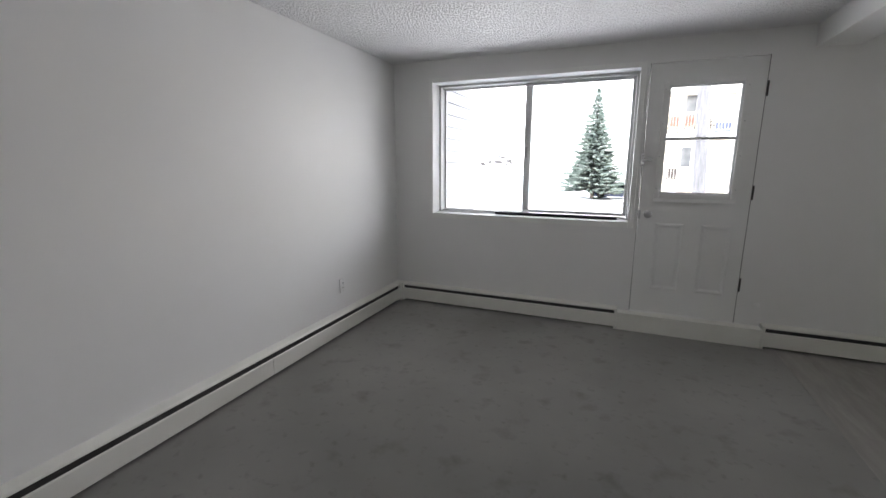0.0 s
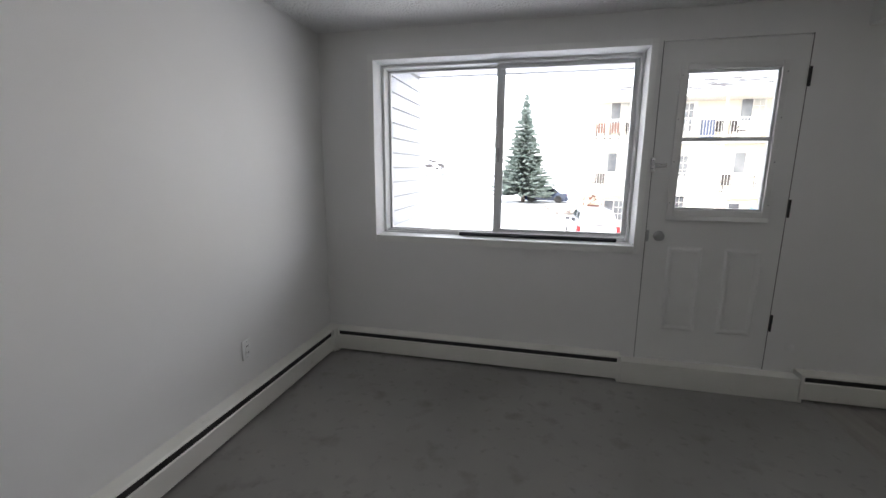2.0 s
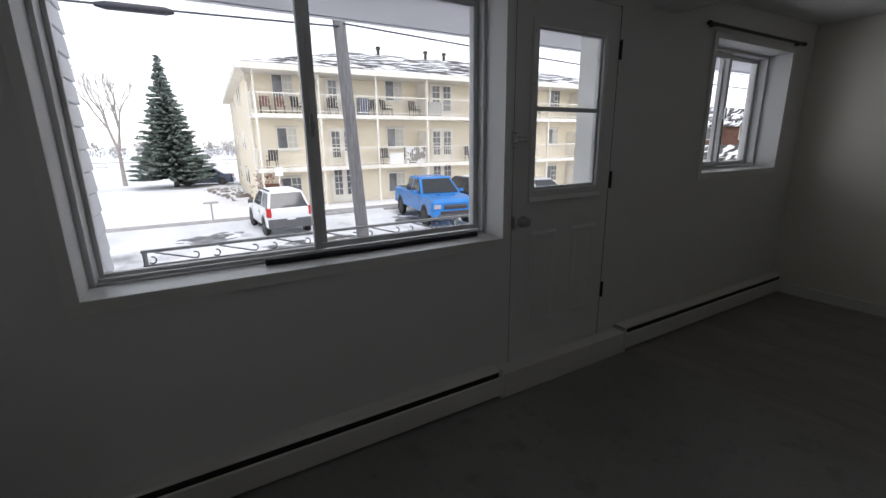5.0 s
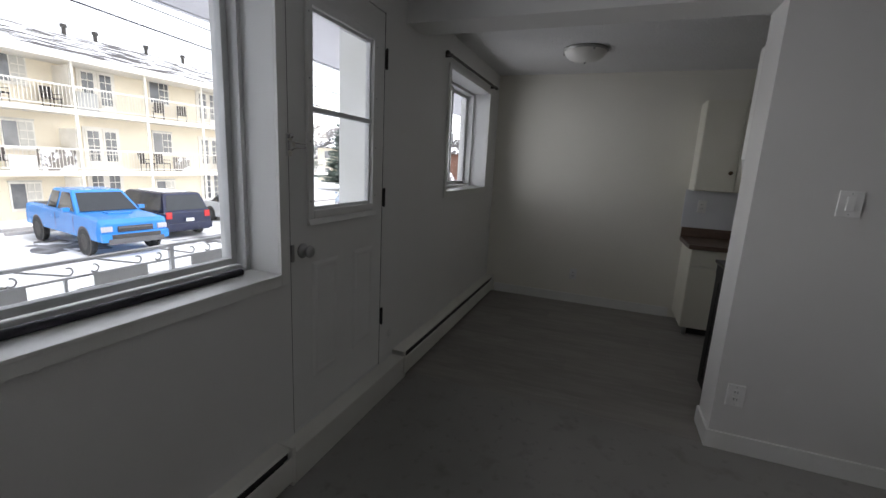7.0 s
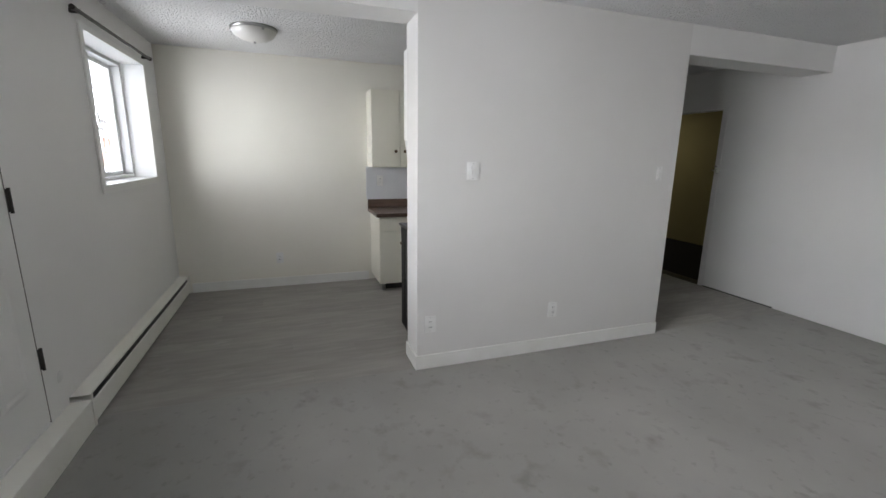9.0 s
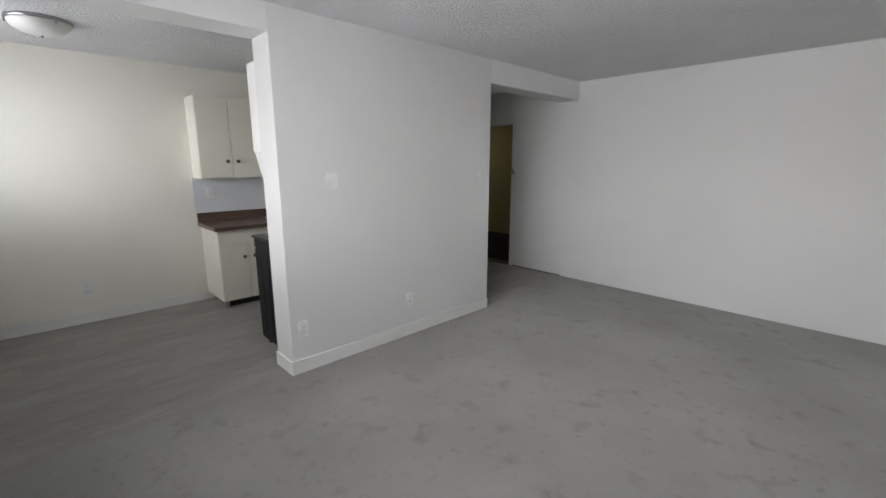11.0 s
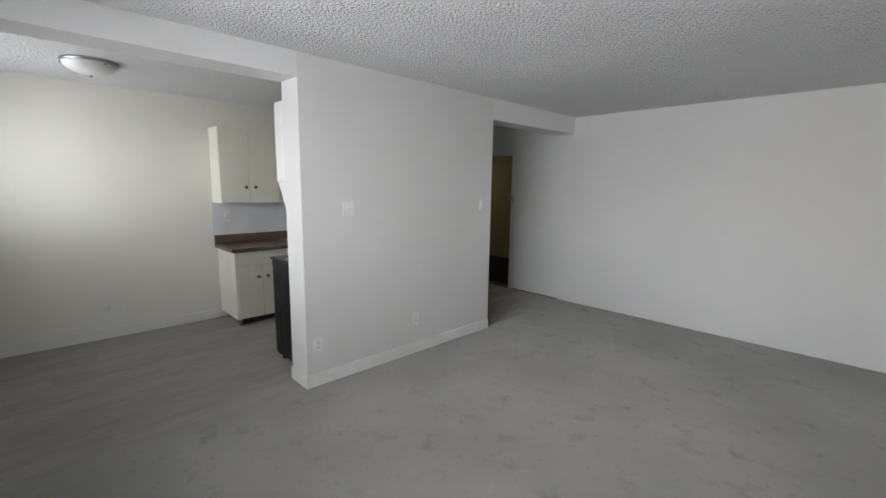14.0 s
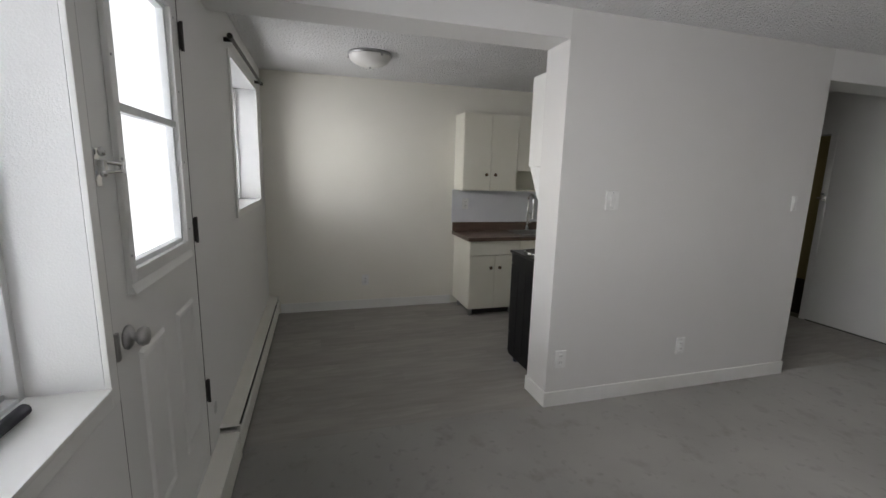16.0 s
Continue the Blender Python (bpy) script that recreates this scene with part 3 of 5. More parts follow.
def base_cabinet(y0, y1, doors):
    t = thing("base_cabinet", (5.4, (y0 + y1) / 2, 0), "cream white painted base cabinet on short legs", "cabinet", "kitchen base cabinets")
    for nm, ya, yb, za, zb in (("side_panel", y0 - 0.018, y0, 0.085, 0.808), ("side_panel", y1, y1 + 0.018, 0.085, 0.808),
                               ("bottom_panel", y1 + 0.018, y0 - 0.018, 0.085, 0.103), ("top_panel", y1 + 0.018, y0 - 0.018, 0.79, 0.808)):
        part(nm, box(CF + 0.02, EAST - 0.001, ya, yb, za, zb, 0.001), cabinet_paint, t)
    part("back_panel", box(EAST - 0.02, EAST - 0.001, y1 + 0.018, y0 - 0.018, 0.103, 0.79), cabinet_paint, t)
    part("drawer_front", box(CF, CF + 0.019, y1 + 0.003, y0 - 0.001, 0.664, 0.806, 0.003), cabinet_paint, t)
    w = (y0 - y1) / doors
    for i in range(doors):
        d0, d1 = y0 - i * w, y0 - (i + 1) * w
        dr = part("door", box(CF, CF + 0.019, d1 + 0.002, d0 - 0.002, 0.088, 0.655, 0.003), cabinet_paint, t)
        ky = d1 + 0.05 if i % 2 == 0 else d0 - 0.05
        cabinet_knob(CF, ky, 0.53, dr)
    for lx in (CF + 0.07, EAST - 0.08):
        for ly in (y0 - 0.05, y1 + 0.05):
            part("leg", tube((lx, ly, 0.0), (lx, ly, 0.086), 0.018), steel, t)
    part("toe_kick", box(CF + 0.10, CF + 0.115, y1 + 0.002, y0 - 0.08, 0.004, 0.085), slot_dark, t, "dark recessed toe kick")
    return t


base_cabinet(-1.985, -2.545, 2)
base_cabinet(-2.548, -3.22, 2)
base_cabinet(-3.223, -3.89, 2)
counter = thing("worktop", (5.4, -2.9, 0.81), "dark brown wood-look laminate worktop", "worktop")
top = bmesh.new()
bm_box(top, 5.10, 5.22, -3.892, -1.955, 0.811, 0.85, 0.006)
bm_box(top, 5.22, 5.58, -2.62, -1.955, 0.811, 0.85, 0.004)
bm_box(top, 5.22, 5.58, -3.892, -3.12, 0.811, 0.85, 0.004)
bm_box(top, 5.58, EAST - 0.002, -3.892, -1.955, 0.811, 0.85, 0.004)
part("slab", top, counter_brown, counter)
part("upstand", box(EAST - 0.022, EAST - 0.001, -3.892, -1.957, 0.851, 0.945, 0.004), counter_brown, counter)
sink = thing("sink", (5.4, -2.87, 0.85), "dark stainless steel kitchen sink set in the worktop", "sink")
part("rim", bm_box(bm_box(bm_box(bm_box(bmesh.new(), 5.205, 5.595, -3.135, -3.115, 0.8505, 0.858), 5.205, 5.595, -2.625, -2.605, 0.8505, 0.858), 5.205, 5.225, -3.115, -2.625, 0.8505, 0.858), 5.575, 5.595, -3.115, -2.625, 0.8505, 0.858), steel, sink)
bowl = bmesh.new()
bm_box(bowl, 5.222, 5.226, -3.116, -2.624, 0.70, 0.852)
bm_box(bowl, 5.574, 5.578, -3.116, -2.624, 0.70, 0.852)
bm_box(bowl, 5.226, 5.574, -3.116, -3.112, 0.70, 0.852)
bm_box(bowl, 5.226, 5.574, -2.628, -2.624, 0.70, 0.852)
bm_box(bowl, 5.222, 5.578, -3.116, -2.624, 0.694, 0.70)
part("bowl", bowl, steel, sink)
tap = thing("faucet", (5.60, -2.86, 0.85), "tall chrome spring kitchen faucet beside the sink", "faucet")
part("base", tube((5.61, -2.86, 0.85), (5.61, -2.86, 0.90), 0.026), chrome, tap)
part("riser", tube((5.61, -2.86, 0.90), (5.61, -2.86, 1.20), 0.013), chrome, tap)
arc = bmesh.new()
prev = None
for k in range(11):
    a = math.pi * k / 10
    p = (5.545 + 0.065 * math.cos(a), -2.86, 1.20 + 0.07 * math.sin(a))
    if prev:
        bm_tube(arc, prev, p, 0.012, seg=10)
    prev = p
bm_tube(arc, prev, (5.48, -2.86, 1.08), 0.012, seg=10)
part("spout", arc, chrome, tap)
part("spray_head", tube((5.48, -2.86, 1.10), (5.48, -2.86, 1.0), 0.016, 0.02), chrome, tap)
part("holder", box(5.48, 5.61, -2.866, -2.854, 1.045, 1.06), chrome, tap)
part("lever", tube((5.61, -2.865, 0.93), (5.60, -2.93, 0.955), 0.007), chrome, tap)

splash = tagged(thing("splashback", (EAST, -2.9, 0.946), "plain pale grey-white splashback panel above the worktop", "splashback"), kind="structure")
part("panel", box(EAST - 0.011, EAST - 0.0005, -3.862, -1.945, 0.946, 1.311, 0.002), splash_white, splash)

UF = 5.37         # upper cabinet fronts


def upper_cabinet(y0, y1, z0, doors, label):
    t = thing("wall_cabinet", (5.5, (y0 + y1) / 2, z0), label, "cabinet", "kitchen wall cabinets")
    panels = [("side_panel", y0 - 0.018, y0, 1.312, 2.105), ("side_panel", y1, y1 + 0.018, 1.312, 2.105),
              ("bottom_panel", y1 + 0.018, y0 - 0.018, 1.312, 1.33), ("top_panel", y1 + 0.018, y0 - 0.018, 2.087, 2.105)]
    if z0 > 1.4:
        panels.append(("shelf", y1 + 0.018, y0 - 0.018, z0, z0 + 0.018))
    for nm, ya, yb, za, zb in panels:
        part(nm, box(UF + 0.02, EAST - 0.001, ya, yb, za, zb, 0.001), cabinet_paint, t)
    part("back_panel", box(EAST - 0.012, EAST - 0.001, y1 + 0.018, y0 - 0.018, 1.33, 2.087), cabinet_paint, t)
    w = (y0 - y1) / doors
    for i in range(doors):
        d0, d1 = y0 - i * w, y0 - (i + 1) * w
        dr = part("door", box(UF, UF + 0.019, d1 + 0.002, d0 - 0.002, z0 + 0.004, 2.103, 0.003), cabinet_paint, t)
        ky = d1 + 0.05 if i % 2 == 0 else d0 - 0.05
        cabinet_knob(UF, ky, z0 + 0.17, dr)
    return t


upper_cabinet(-1.965, -2.575, 1.312, 2, "cream white two-door wall cabinet above the worktop")
upper_cabinet(-2.577, -3.25, 1.525, 2, "cream white wall cabinet with an open shelf below")
upper_cabinet(-3.252, -3.89, 1.312, 2, "cream white two-door wall cabinet above the worktop")

stove = thing("stove", (3.9, -2.33, 0), "black freestanding electric stove with ribbed steel sides", "stove")
SY0, SY1 = -1.962, -2.715
part("body", box(3.65, 4.085, SY1, SY0, 0.06, 0.885, 0.006), stove_black, stove)
for k in range(3):
    rx = 3.74 + k * 0.12
    part("side_rib", box(rx, rx + 0.03, SY0 - 0.001, SY0 + 0.002, 0.12, 0.78, 0.0008), stove_black, stove)
part("cooktop", box(3.645, 4.135, SY1 - 0.004, SY0 + 0.006, 0.886, 0.905, 0.005), stove_glass, stove, "glossy black glass cooktop")
for cx, cy, r in ((3.80, -2.14, 0.085), (3.80, -2.52, 0.105), (3.99, -2.14, 0.105), (3.99, -2.52, 0.085)):
    coil = part("burner", revolve([(r, 0.001), (r + 0.008, 0.004), (r + 0.008, 0.009), (r - 0.01, 0.009), (0, 0.008)], (cx, cy, 0.9055)), dark_metal, stove)
    part("trim_ring", revolve([(r + 0.006, 0), (r + 0.018, 0.001), (r + 0.018, 0.005), (r + 0.008, 0.006)], (cx, cy, 0.9055)), chrome, coil)
odoor = part("oven_door", box(4.088, 4.13, SY1 + 0.01, SY0 - 0.01, 0.24, 0.80, 0.008), stove_black, stove)
part("window", box(4.131, 4.134, SY1 + 0.14, SY0 - 0.14, 0.38, 0.66, 0.001), stove_glass, odoor)
hbar = tube((4.165, SY1 + 0.06, 0.76), (4.165, SY0 - 0.06, 0.76), 0.011)
bm_tube(hbar, (4.13, SY1 + 0.08, 0.76), (4.165, SY1 + 0.08, 0.76), 0.008)
bm_tube(hbar, (4.13, SY0 - 0.08, 0.76), (4.165, SY0 - 0.08, 0.76), 0.008)
part("handle", hbar, chrome, odoor, "chrome oven handle")
part("drawer", box(4.088, 4.125, SY1 + 0.01, SY0 - 0.01, 0.065, 0.232, 0.006), stove_black, stove)
part("control_panel", box(4.088, 4.12, SY1 + 0.005, SY0 - 0.005, 0.81, 0.884, 0.005), stove_black, stove)
for ly in (SY0 - 0.05, SY1 + 0.05):
    for lx in (3.70, 4.05):
        part("foot", tube((lx, ly, 0), (lx, ly, 0.062), 0.018), rubber_black, stove)

hood_cab = thing("wall_cabinet", (3.75, -2.33, 1.54), "white wall cabinet over the stove", "cabinet", "kitchen wall cabinets")
part("body", box(PX2 + 0.001, 3.845, SY1, -1.93, 1.545, 2.14, 0.003), trim_paint, hood_cab)
for d0, d1 in ((-1.932, -2.322), (-2.324, -2.713)):
    dr = part("door", box(3.846, 3.864, d1, d0, 1.548, 2.138, 0.003), trim_paint, hood_cab)
hoodt = thing("range_hood", (3.72, -2.33, 1.335), "white sloping range hood under the wall cabinet", "range hood")
part("shell", prism([(PX2 + 0.001, 1.335), (3.71, 1.335), (3.835, 1.543), (PX2 + 0.001, 1.543)], "y", SY1, -1.93), plastic_white, hoodt)
part("filter", box(PX2 + 0.01, 3.70, SY1 + 0.05, -2.0, 1.330, 1.3345), steel, hoodt, "grey metal grease filter")

# hall: the flat casing and the latch keeper at the doorway
setting("trim_doorway", box(4.282, 4.344, SOUTH + 0.0004, SOUTH + 0.004, 0.0, 2.03, 0.001), wall_paint, "off-white painted flat casing of the doorway", "trim")
keeper = tagged(part("door_latch", box(4.31, 4.344, SOUTH + 0.0042, SOUTH + 0.017, 1.365, 1.385, 0.003), steel), "small steel latch keeper beside the doorway", "latch")
setting("door_gap_strip", box(3.50, 4.28, SOUTH + 0.0005, SOUTH + 0.004, 0.001, 0.012), slot_dark, "dark open joint where the wall meets the floor", "joint")

catch = thing("door_catch", (4.31, SOUTH, 1.33), "small chrome door catch beside the open doorway", "door catch")
part("plate", box(4.284, 4.332, SOUTH + 0.0042, SOUTH + 0.010, 1.305, 1.355, 0.002), chrome, catch)
part("bolt", tube((4.29, SOUTH + 0.018, 1.33), (4.365, SOUTH + 0.018, 1.33), 0.008, seg=12), chrome, catch)
part("bracket", box(4.303, 4.318, SOUTH + 0.006, SOUTH + 0.028, 1.316, 1.344, 0.003), chrome, catch)

# ---- balcony ----
GZ = -2.0
# slab is out of view; its snow is added to bounce light to the ceiling
balcony = setting("balcony_floor", box(0.1, 14, 0.301, 1.88, -0.22, -0.06), snow, "balcony slab with snow added to bounce light indoors", "balcony")
setting("balcony_soffit", box(-0.1, 14, 0.301, 1.85, 2.46, 2.58), soffit_grey, "pale grey soffit of the balcony above", "soffit")
setting("balcony_fascia", box(-0.1, 14, 1.85, 1.9, 2.45, 2.75), siding_white, "white painted edge board of the balcony above", "fascia")
setting("outer_wall", box(EAST + 0.2, 14, 0.1, 0.3, -2.0, 2.6), siding_white, "white outer wall beyond the dining nook", "wall")
# backing coloured grey to draw shadow lines in the gaps between boards
side = setting("siding_wall", box(0.12, 0.232, 0.301, 1.84, -2.0, 2.459), panel_grey, "wing wall clad in white lap siding", "wall")
lap = mesh_of("siding_board", prism([(0.0, 0.0), (0.022, 0.0), (0.024, 0.006), (0.014, 0.128), (0.0, 0.128)], "y", 0.301, 1.85), siding_white)
for k in range(18):
    ob = new("siding_board", lap)
    ob.location = (0.2325, 0, -0.06 + k * 0.138)
    ob.parent = side
part("corner_trim", box(0.12, 0.236, 1.852, 1.875, -2.0, 2.41, 0.004), siding_white, side)

railing = thing("railing", (2.8, 1.70, -0.06), "grey-white painted metal balcony railing with scrolls and panels", "railing")
RY = 1.70
part("top_rail", box(0.44, 13.9, RY - 0.018, RY + 0.018, 0.745, 0.765, 0.003), rail_paint, railing)
part("middle_rail", box(0.44, 13.9, RY - 0.010, RY + 0.010, 0.648, 0.660), rail_paint, railing)
part("bottom_rail", box(0.44, 13.9, RY - 0.012, RY + 0.012, 0.05, 0.07), rail_paint, railing)
for k in range(11):
    px = 0.46 if k == 0 else 0.37 + k * 1.33
    if px < 13.9:
        part("post", box(px - 0.014, px + 0.014, RY - 0.014, RY + 0.014, -0.06, 0.745), rail_paint, railing)
    part("baluster", box(1.035 + k * 1.33 - 0.008, 1.035 + k * 1.33 + 0.008, RY - 0.008, RY + 0.008, 0.07, 0.648), rail_paint, railing)
for k in range(13):
    px = 0.50 + k * 0.672
    part("panel", box(px, px + 0.335, RY - 0.004, RY + 0.004, 0.08, 0.645), panel_grey, railing, "flat grey infill panel")
for k in range(21):
    px = 0.50 + k * 0.405
    s = bmesh.new()
    prev = None
    for i in range(10):
        a = math.pi * (1.2 + 0.15 * i)
        p = (px + 0.024 * math.cos(a), RY, 0.690 + 0.024 * math.sin(a))
        if prev:
            bm_tube(s, prev, p, 0.006, seg=6)
        prev = p
    prev = None
    for i in range(10):
        a = math.pi * (1.3 + 0.15 * i)
        p = (px + 0.265 + 0.024 * math.cos(a), RY, 0.693 + 0.024 * math.sin(a))
        if prev:
            bm_tube(s, prev, p, 0.006, seg=6)
        prev = p
    bm_tube(s, (px + 0.02, RY, 0.742), (px + 0.25, RY, 0.672), 0.006, seg=6)
    part("scroll", s, rail_paint, railing)

# ---- ground ----
ground = setting("ground", box(-500, 700, 0.3, 1200, -2.3, GZ), snow, "snow-covered open ground", "ground")
lot = setting("parking_lot", box(-6, 60, 5.0, 20.15, GZ, GZ + 0.02), lot_snow, "parking lot with trodden snow and bare wet patches", "parking lot")
setting("kerb", box(-6, 3.0, 20.3, 20.5, GZ, GZ + 0.14, 0.03), concrete, "low concrete kerb at the edge of the lot", "kerb")
setting("kerb", box(3.01, 60, 20.2, 20.4, GZ, GZ + 0.15, 0.03), concrete, "low concrete kerb in front of the building", "kerb")
setting("road", box(-60, 8, 40.5, 44, GZ, GZ + 0.015), lot_snow, "snowy lane across the open ground", "road")


def bare_patch(cx, cy, rx, ry, seed):
    """An uneven patch of wet asphalt in the snow."""
    rg = random.Random(seed)
    ph = [rg.uniform(0, 6.28) for _ in range(4)]
    pts = []
    for k in range(40):
        a = 2 * math.pi * k / 40
        f = 1 + 0.22 * math.sin(2 * a + ph[0]) + 0.16 * math.sin(3 * a + ph[1]) + 0.10 * math.sin(7 * a + ph[2]) + 0.06 * math.sin(11 * a + ph[3])
        pts.append((cx + rx * f * math.cos(a), cy + ry * f * math.sin(a)))
    return setting("asphalt_patch", prism(pts, "z", GZ + 0.015, GZ + 0.027), asphalt_wet, "bare wet asphalt patch between snow", "asphalt")


bare_patch(1.2, 16.4, 0.95, 1.05, 1)
bare_patch(4.2, 13.6, 1.6, 0.7, 2)
bare_patch(9.6, 16.0, 0.8, 1.7, 3)
bare_patch(13.4, 13.6, 1.8, 0.8, 4)
bare_patch(7.6, 10.0, 3.0, 0.5, 5)

# ---- apartment building opposite ----
BM = pose(3.86, 22.51, 0, 0, 0, -2.1)
apartments = thing("apartment_building", (0, 0, 0), "cream stucco three-storey apartment building with long white balconies", "building")
BL, BD, EV = 28.0, 20.3, 5.15
LEVELS = (GZ, 0.27, 3.08)
part("wall", box(0.0, BL, 1.45, BD, GZ, EV), stucco, apartments)
part("soffit", box(-0.5, BL + 0.5, -0.45, BD + 0.5, EV, EV + 0.06), trim_cream, apartments)
part("gutter", box(-0.5, BL + 0.5, -0.52, -0.45, EV - 0.02, EV + 0.28), trim_cream, apartments)
part("gutter", box(-0.57, -0.5, -0.5, BD + 0.5, EV - 0.02, EV + 0.28), trim_cream, apartments)
hip = bmesh.new()
e = [hip.verts.new(v) for v in ((-0.5, -0.45, EV + 0.28), (BL + 0.5, -0.45, EV + 0.28), (BL + 0.5, BD + 0.5, EV + 0.28), (-0.5, BD + 0.5, EV + 0.28))]
r = [hip.verts.new(v) for v in ((7.6, 7.6, EV + 2.72), (BL - 7.6, 7.6, EV + 2.72))]
for f in ((e[0], e[1], r[1], r[0]), (e[1], e[2], r[1]), (e[2], e[3], r[0], r[1]), (e[3], e[0], r[0])):
    hip.faces.new(f)
hip.faces.new(e[::-1])
bmesh.ops.recalc_face_normals(hip, faces=hip.faces)
roof = part("roof", hip, roof_shingle, apartments, "dark shingle roof with patches of snow")
for vx in (9.5, 13.3, 14.9, 17.9, 20.5):
    v = tube((vx, 7.0, EV + 2.3), (vx, 7.0, EV + 2.92), 0.11)
    bm_tube(v, (vx, 7.0, EV + 2.92), (vx, 7.0, EV + 3.1), 0.18, 0.16)
    part("roof_vent", v, dark_metal, roof, "dark metal roof vent")
part("downpipe", tube((0.03, 1.40, GZ), (0.03, 1.40, EV - 0.4), 0.06), trim_cream, apartments)
part("downpipe", tube((0.03, 1.40, EV - 0.4), (-0.35, -0.35, EV), 0.06), trim_cream, apartments)
POSTS = [0.19 + 3.24 * k for k in range(9)]
for lv in LEVELS[1:]:
    part("balcony_slab", box(0.0, BL, -0.05, 1.45, lv - 0.22, lv), trim_cream, apartments)
    rail = part("balcony_rail", box(0.02, BL, -0.02, 0.02, lv + 0.98, lv + 1.04), trim_cream, apartments, "white painted balcony railing")
    part("bottom_rail", box(0.02, BL, -0.015, 0.015, lv + 0.10, lv + 0.14), trim_cream, rail)
    bars = bmesh.new()
    for k in range(int(BL / 0.14)):
        bx = 0.1 + k * 0.14
        bm_box(bars, bx - 0.009, bx + 0.009, -0.009, 0.009, lv + 0.14, lv + 0.98)
    tagged(part("bars", bars, trim_cream, rail), kind="stuff")
    part("side_rail", box(0.0, 0.04, 0.02, 1.45, lv + 0.98, lv + 1.04), trim_cream, rail)
    for k in range(10):
        by = 0.1 + k * 0.14
        part("side_bar", box(0.011, 0.029, by - 0.009, by + 0.009, lv, lv + 0.98), trim_cream, rail)
for px in POSTS:
    for lv, top in ((LEVELS[0], LEVELS[1] - 0.22), (LEVELS[1], LEVELS[2] - 0.22), (LEVELS[2], EV)):
        part("post", box(px - 0.048, px + 0.048, -0.048, 0.048, lv, top), trim_cream, apartments)


def facade_window(x0, x1, z0, z1, curtain=0.5, cross=True):
    w = part("window", box(x0 - 0.07, x1 + 0.07, 1.40, 1.449, z0 - 0.07, z1 + 0.07), trim_cream, apartments)
    part("pane", box(x0, (x0 + x1) / 2 - 0.03, 1.375, 1.399, z0, z1), window_dark, w)
    part("pane", box((x0 + x1) / 2 + 0.03, x1, 1.375, 1.399, z0, z1), curtain_pale if curtain > 0.5 else window_dark, w)
    if cross:
        for k in (1, 2):
            zz = z0 + (z1 - z0) * k / 3
            part("glazing_bar", box((x0 + x1) / 2 + 0.03, x1, 1.362, 1.374, zz - 0.02, zz + 0.02), trim_cream, w)
        xm = (x0 + x1) / 2 + 0.03 + (x1 - x0) / 4
        part("glazing_bar", box(xm - 0.015, xm + 0.015, 1.350, 1.361, z0, z1), trim_cream, w)
    part("sill", box(x0 - 0.1, x1 + 0.1, 1.33, 1.40, z0 - 0.13, z0 - 0.07), trim_cream, w)
    part("head_trim", box(x0 - 0.09, x1 + 0.09, 1.39, 1.448, z1 + 0.072, z1 + 0.15), curtain_pale, w)


def french_door(x0, x1, z0):
    d = part("french_door", box(x0 - 0.1, x1 + 0.1, 1.40, 1.449, z0, z0 + 2.15), trim_cream, apartments)
    xm = (x0 + x1) / 2
    for a, b in ((x0, xm - 0.05), (xm + 0.05, x1)):
        part("leaf", box(a, b, 1.375, 1.399, z0 + 0.02, z0 + 2.05), trim_cream, d)
        for i in range(2):
            for j in range(4):
                wx = (b - a - 0.24) / 2
                px0 = a + 0.10 + i * (wx + 0.04)
                pz0 = z0 + 0.45 + j * 0.38
                part("pane", box(px0, px0 + wx, 1.36, 1.374, pz0, pz0 + 0.34), window_dark, d)


rb = random.Random(11)
for li, lv in enumerate(LEVELS):
    z0 = (lv + 0.98) if li else GZ + 0.5
    for base in (0.0, 13.0):
        for wx0, wx1 in ((1.3, 2.32), (7.8, 8.85)):
            facade_window(base + wx0, base + wx1, z0, z0 + 1.12, rb.random())
        french_door(base + 4.2, base + 5.6, lv if li else GZ + 0.05)
        french_door(base + 10.9, base + 12.4, lv if li else GZ + 0.05)
        part("privacy_screen", box(base + 9.85, base + 9.9, 0.1, 1.449, (lv if li else GZ), (lv if li else GZ) + 1.95), trim_cream, apartments, "white privacy screen")
for sy in (6.2, 8.0, 13.6):
    for lv in LEVELS:
        w = part("side_window", box(-0.04, -0.001, sy, sy + 0.85, lv + 0.95, lv + 2.05), trim_cream, apartments)
        part("pane", box(-0.055, -0.041, sy + 0.08, sy + 0.77, lv + 1.03, lv + 1.97), window_dark, w)
part("brick_base", box(0.25, 1.14, 1.38, 1.449, GZ, GZ + 1.35), brick_brown, apartments, "brown brick patch at the corner")
apartments.matrix_world = BM


def on_balcony(u, v, z):
    return BM @ Matrix.Translation((u, v, z))


def patio_chair(mat, label):
    t = thing("patio_chair", (0, 0, 0), label, "chair", "balcony chairs")
    part("seat", box(-0.26, 0.26, -0.26, 0.26, 0.38, 0.44, 0.015), mat, t)
    part("backrest", prism([(0.22, 0.42), (0.27, 0.42), (0.36, 0.95), (0.31, 0.95)], "x", -0.25, 0.25), mat, t)
    for sx in (-0.23, 0.23):
        for sy in (-0.22, 0.22):
            part("leg", tube((sx, sy, 0), (sx, sy, 0.38), 0.018, seg=8), dark_metal, t)
        part("armrest", box(sx - 0.025, sx + 0.025, -0.24, 0.28, 0.60, 0.63), mat, t)
    return t


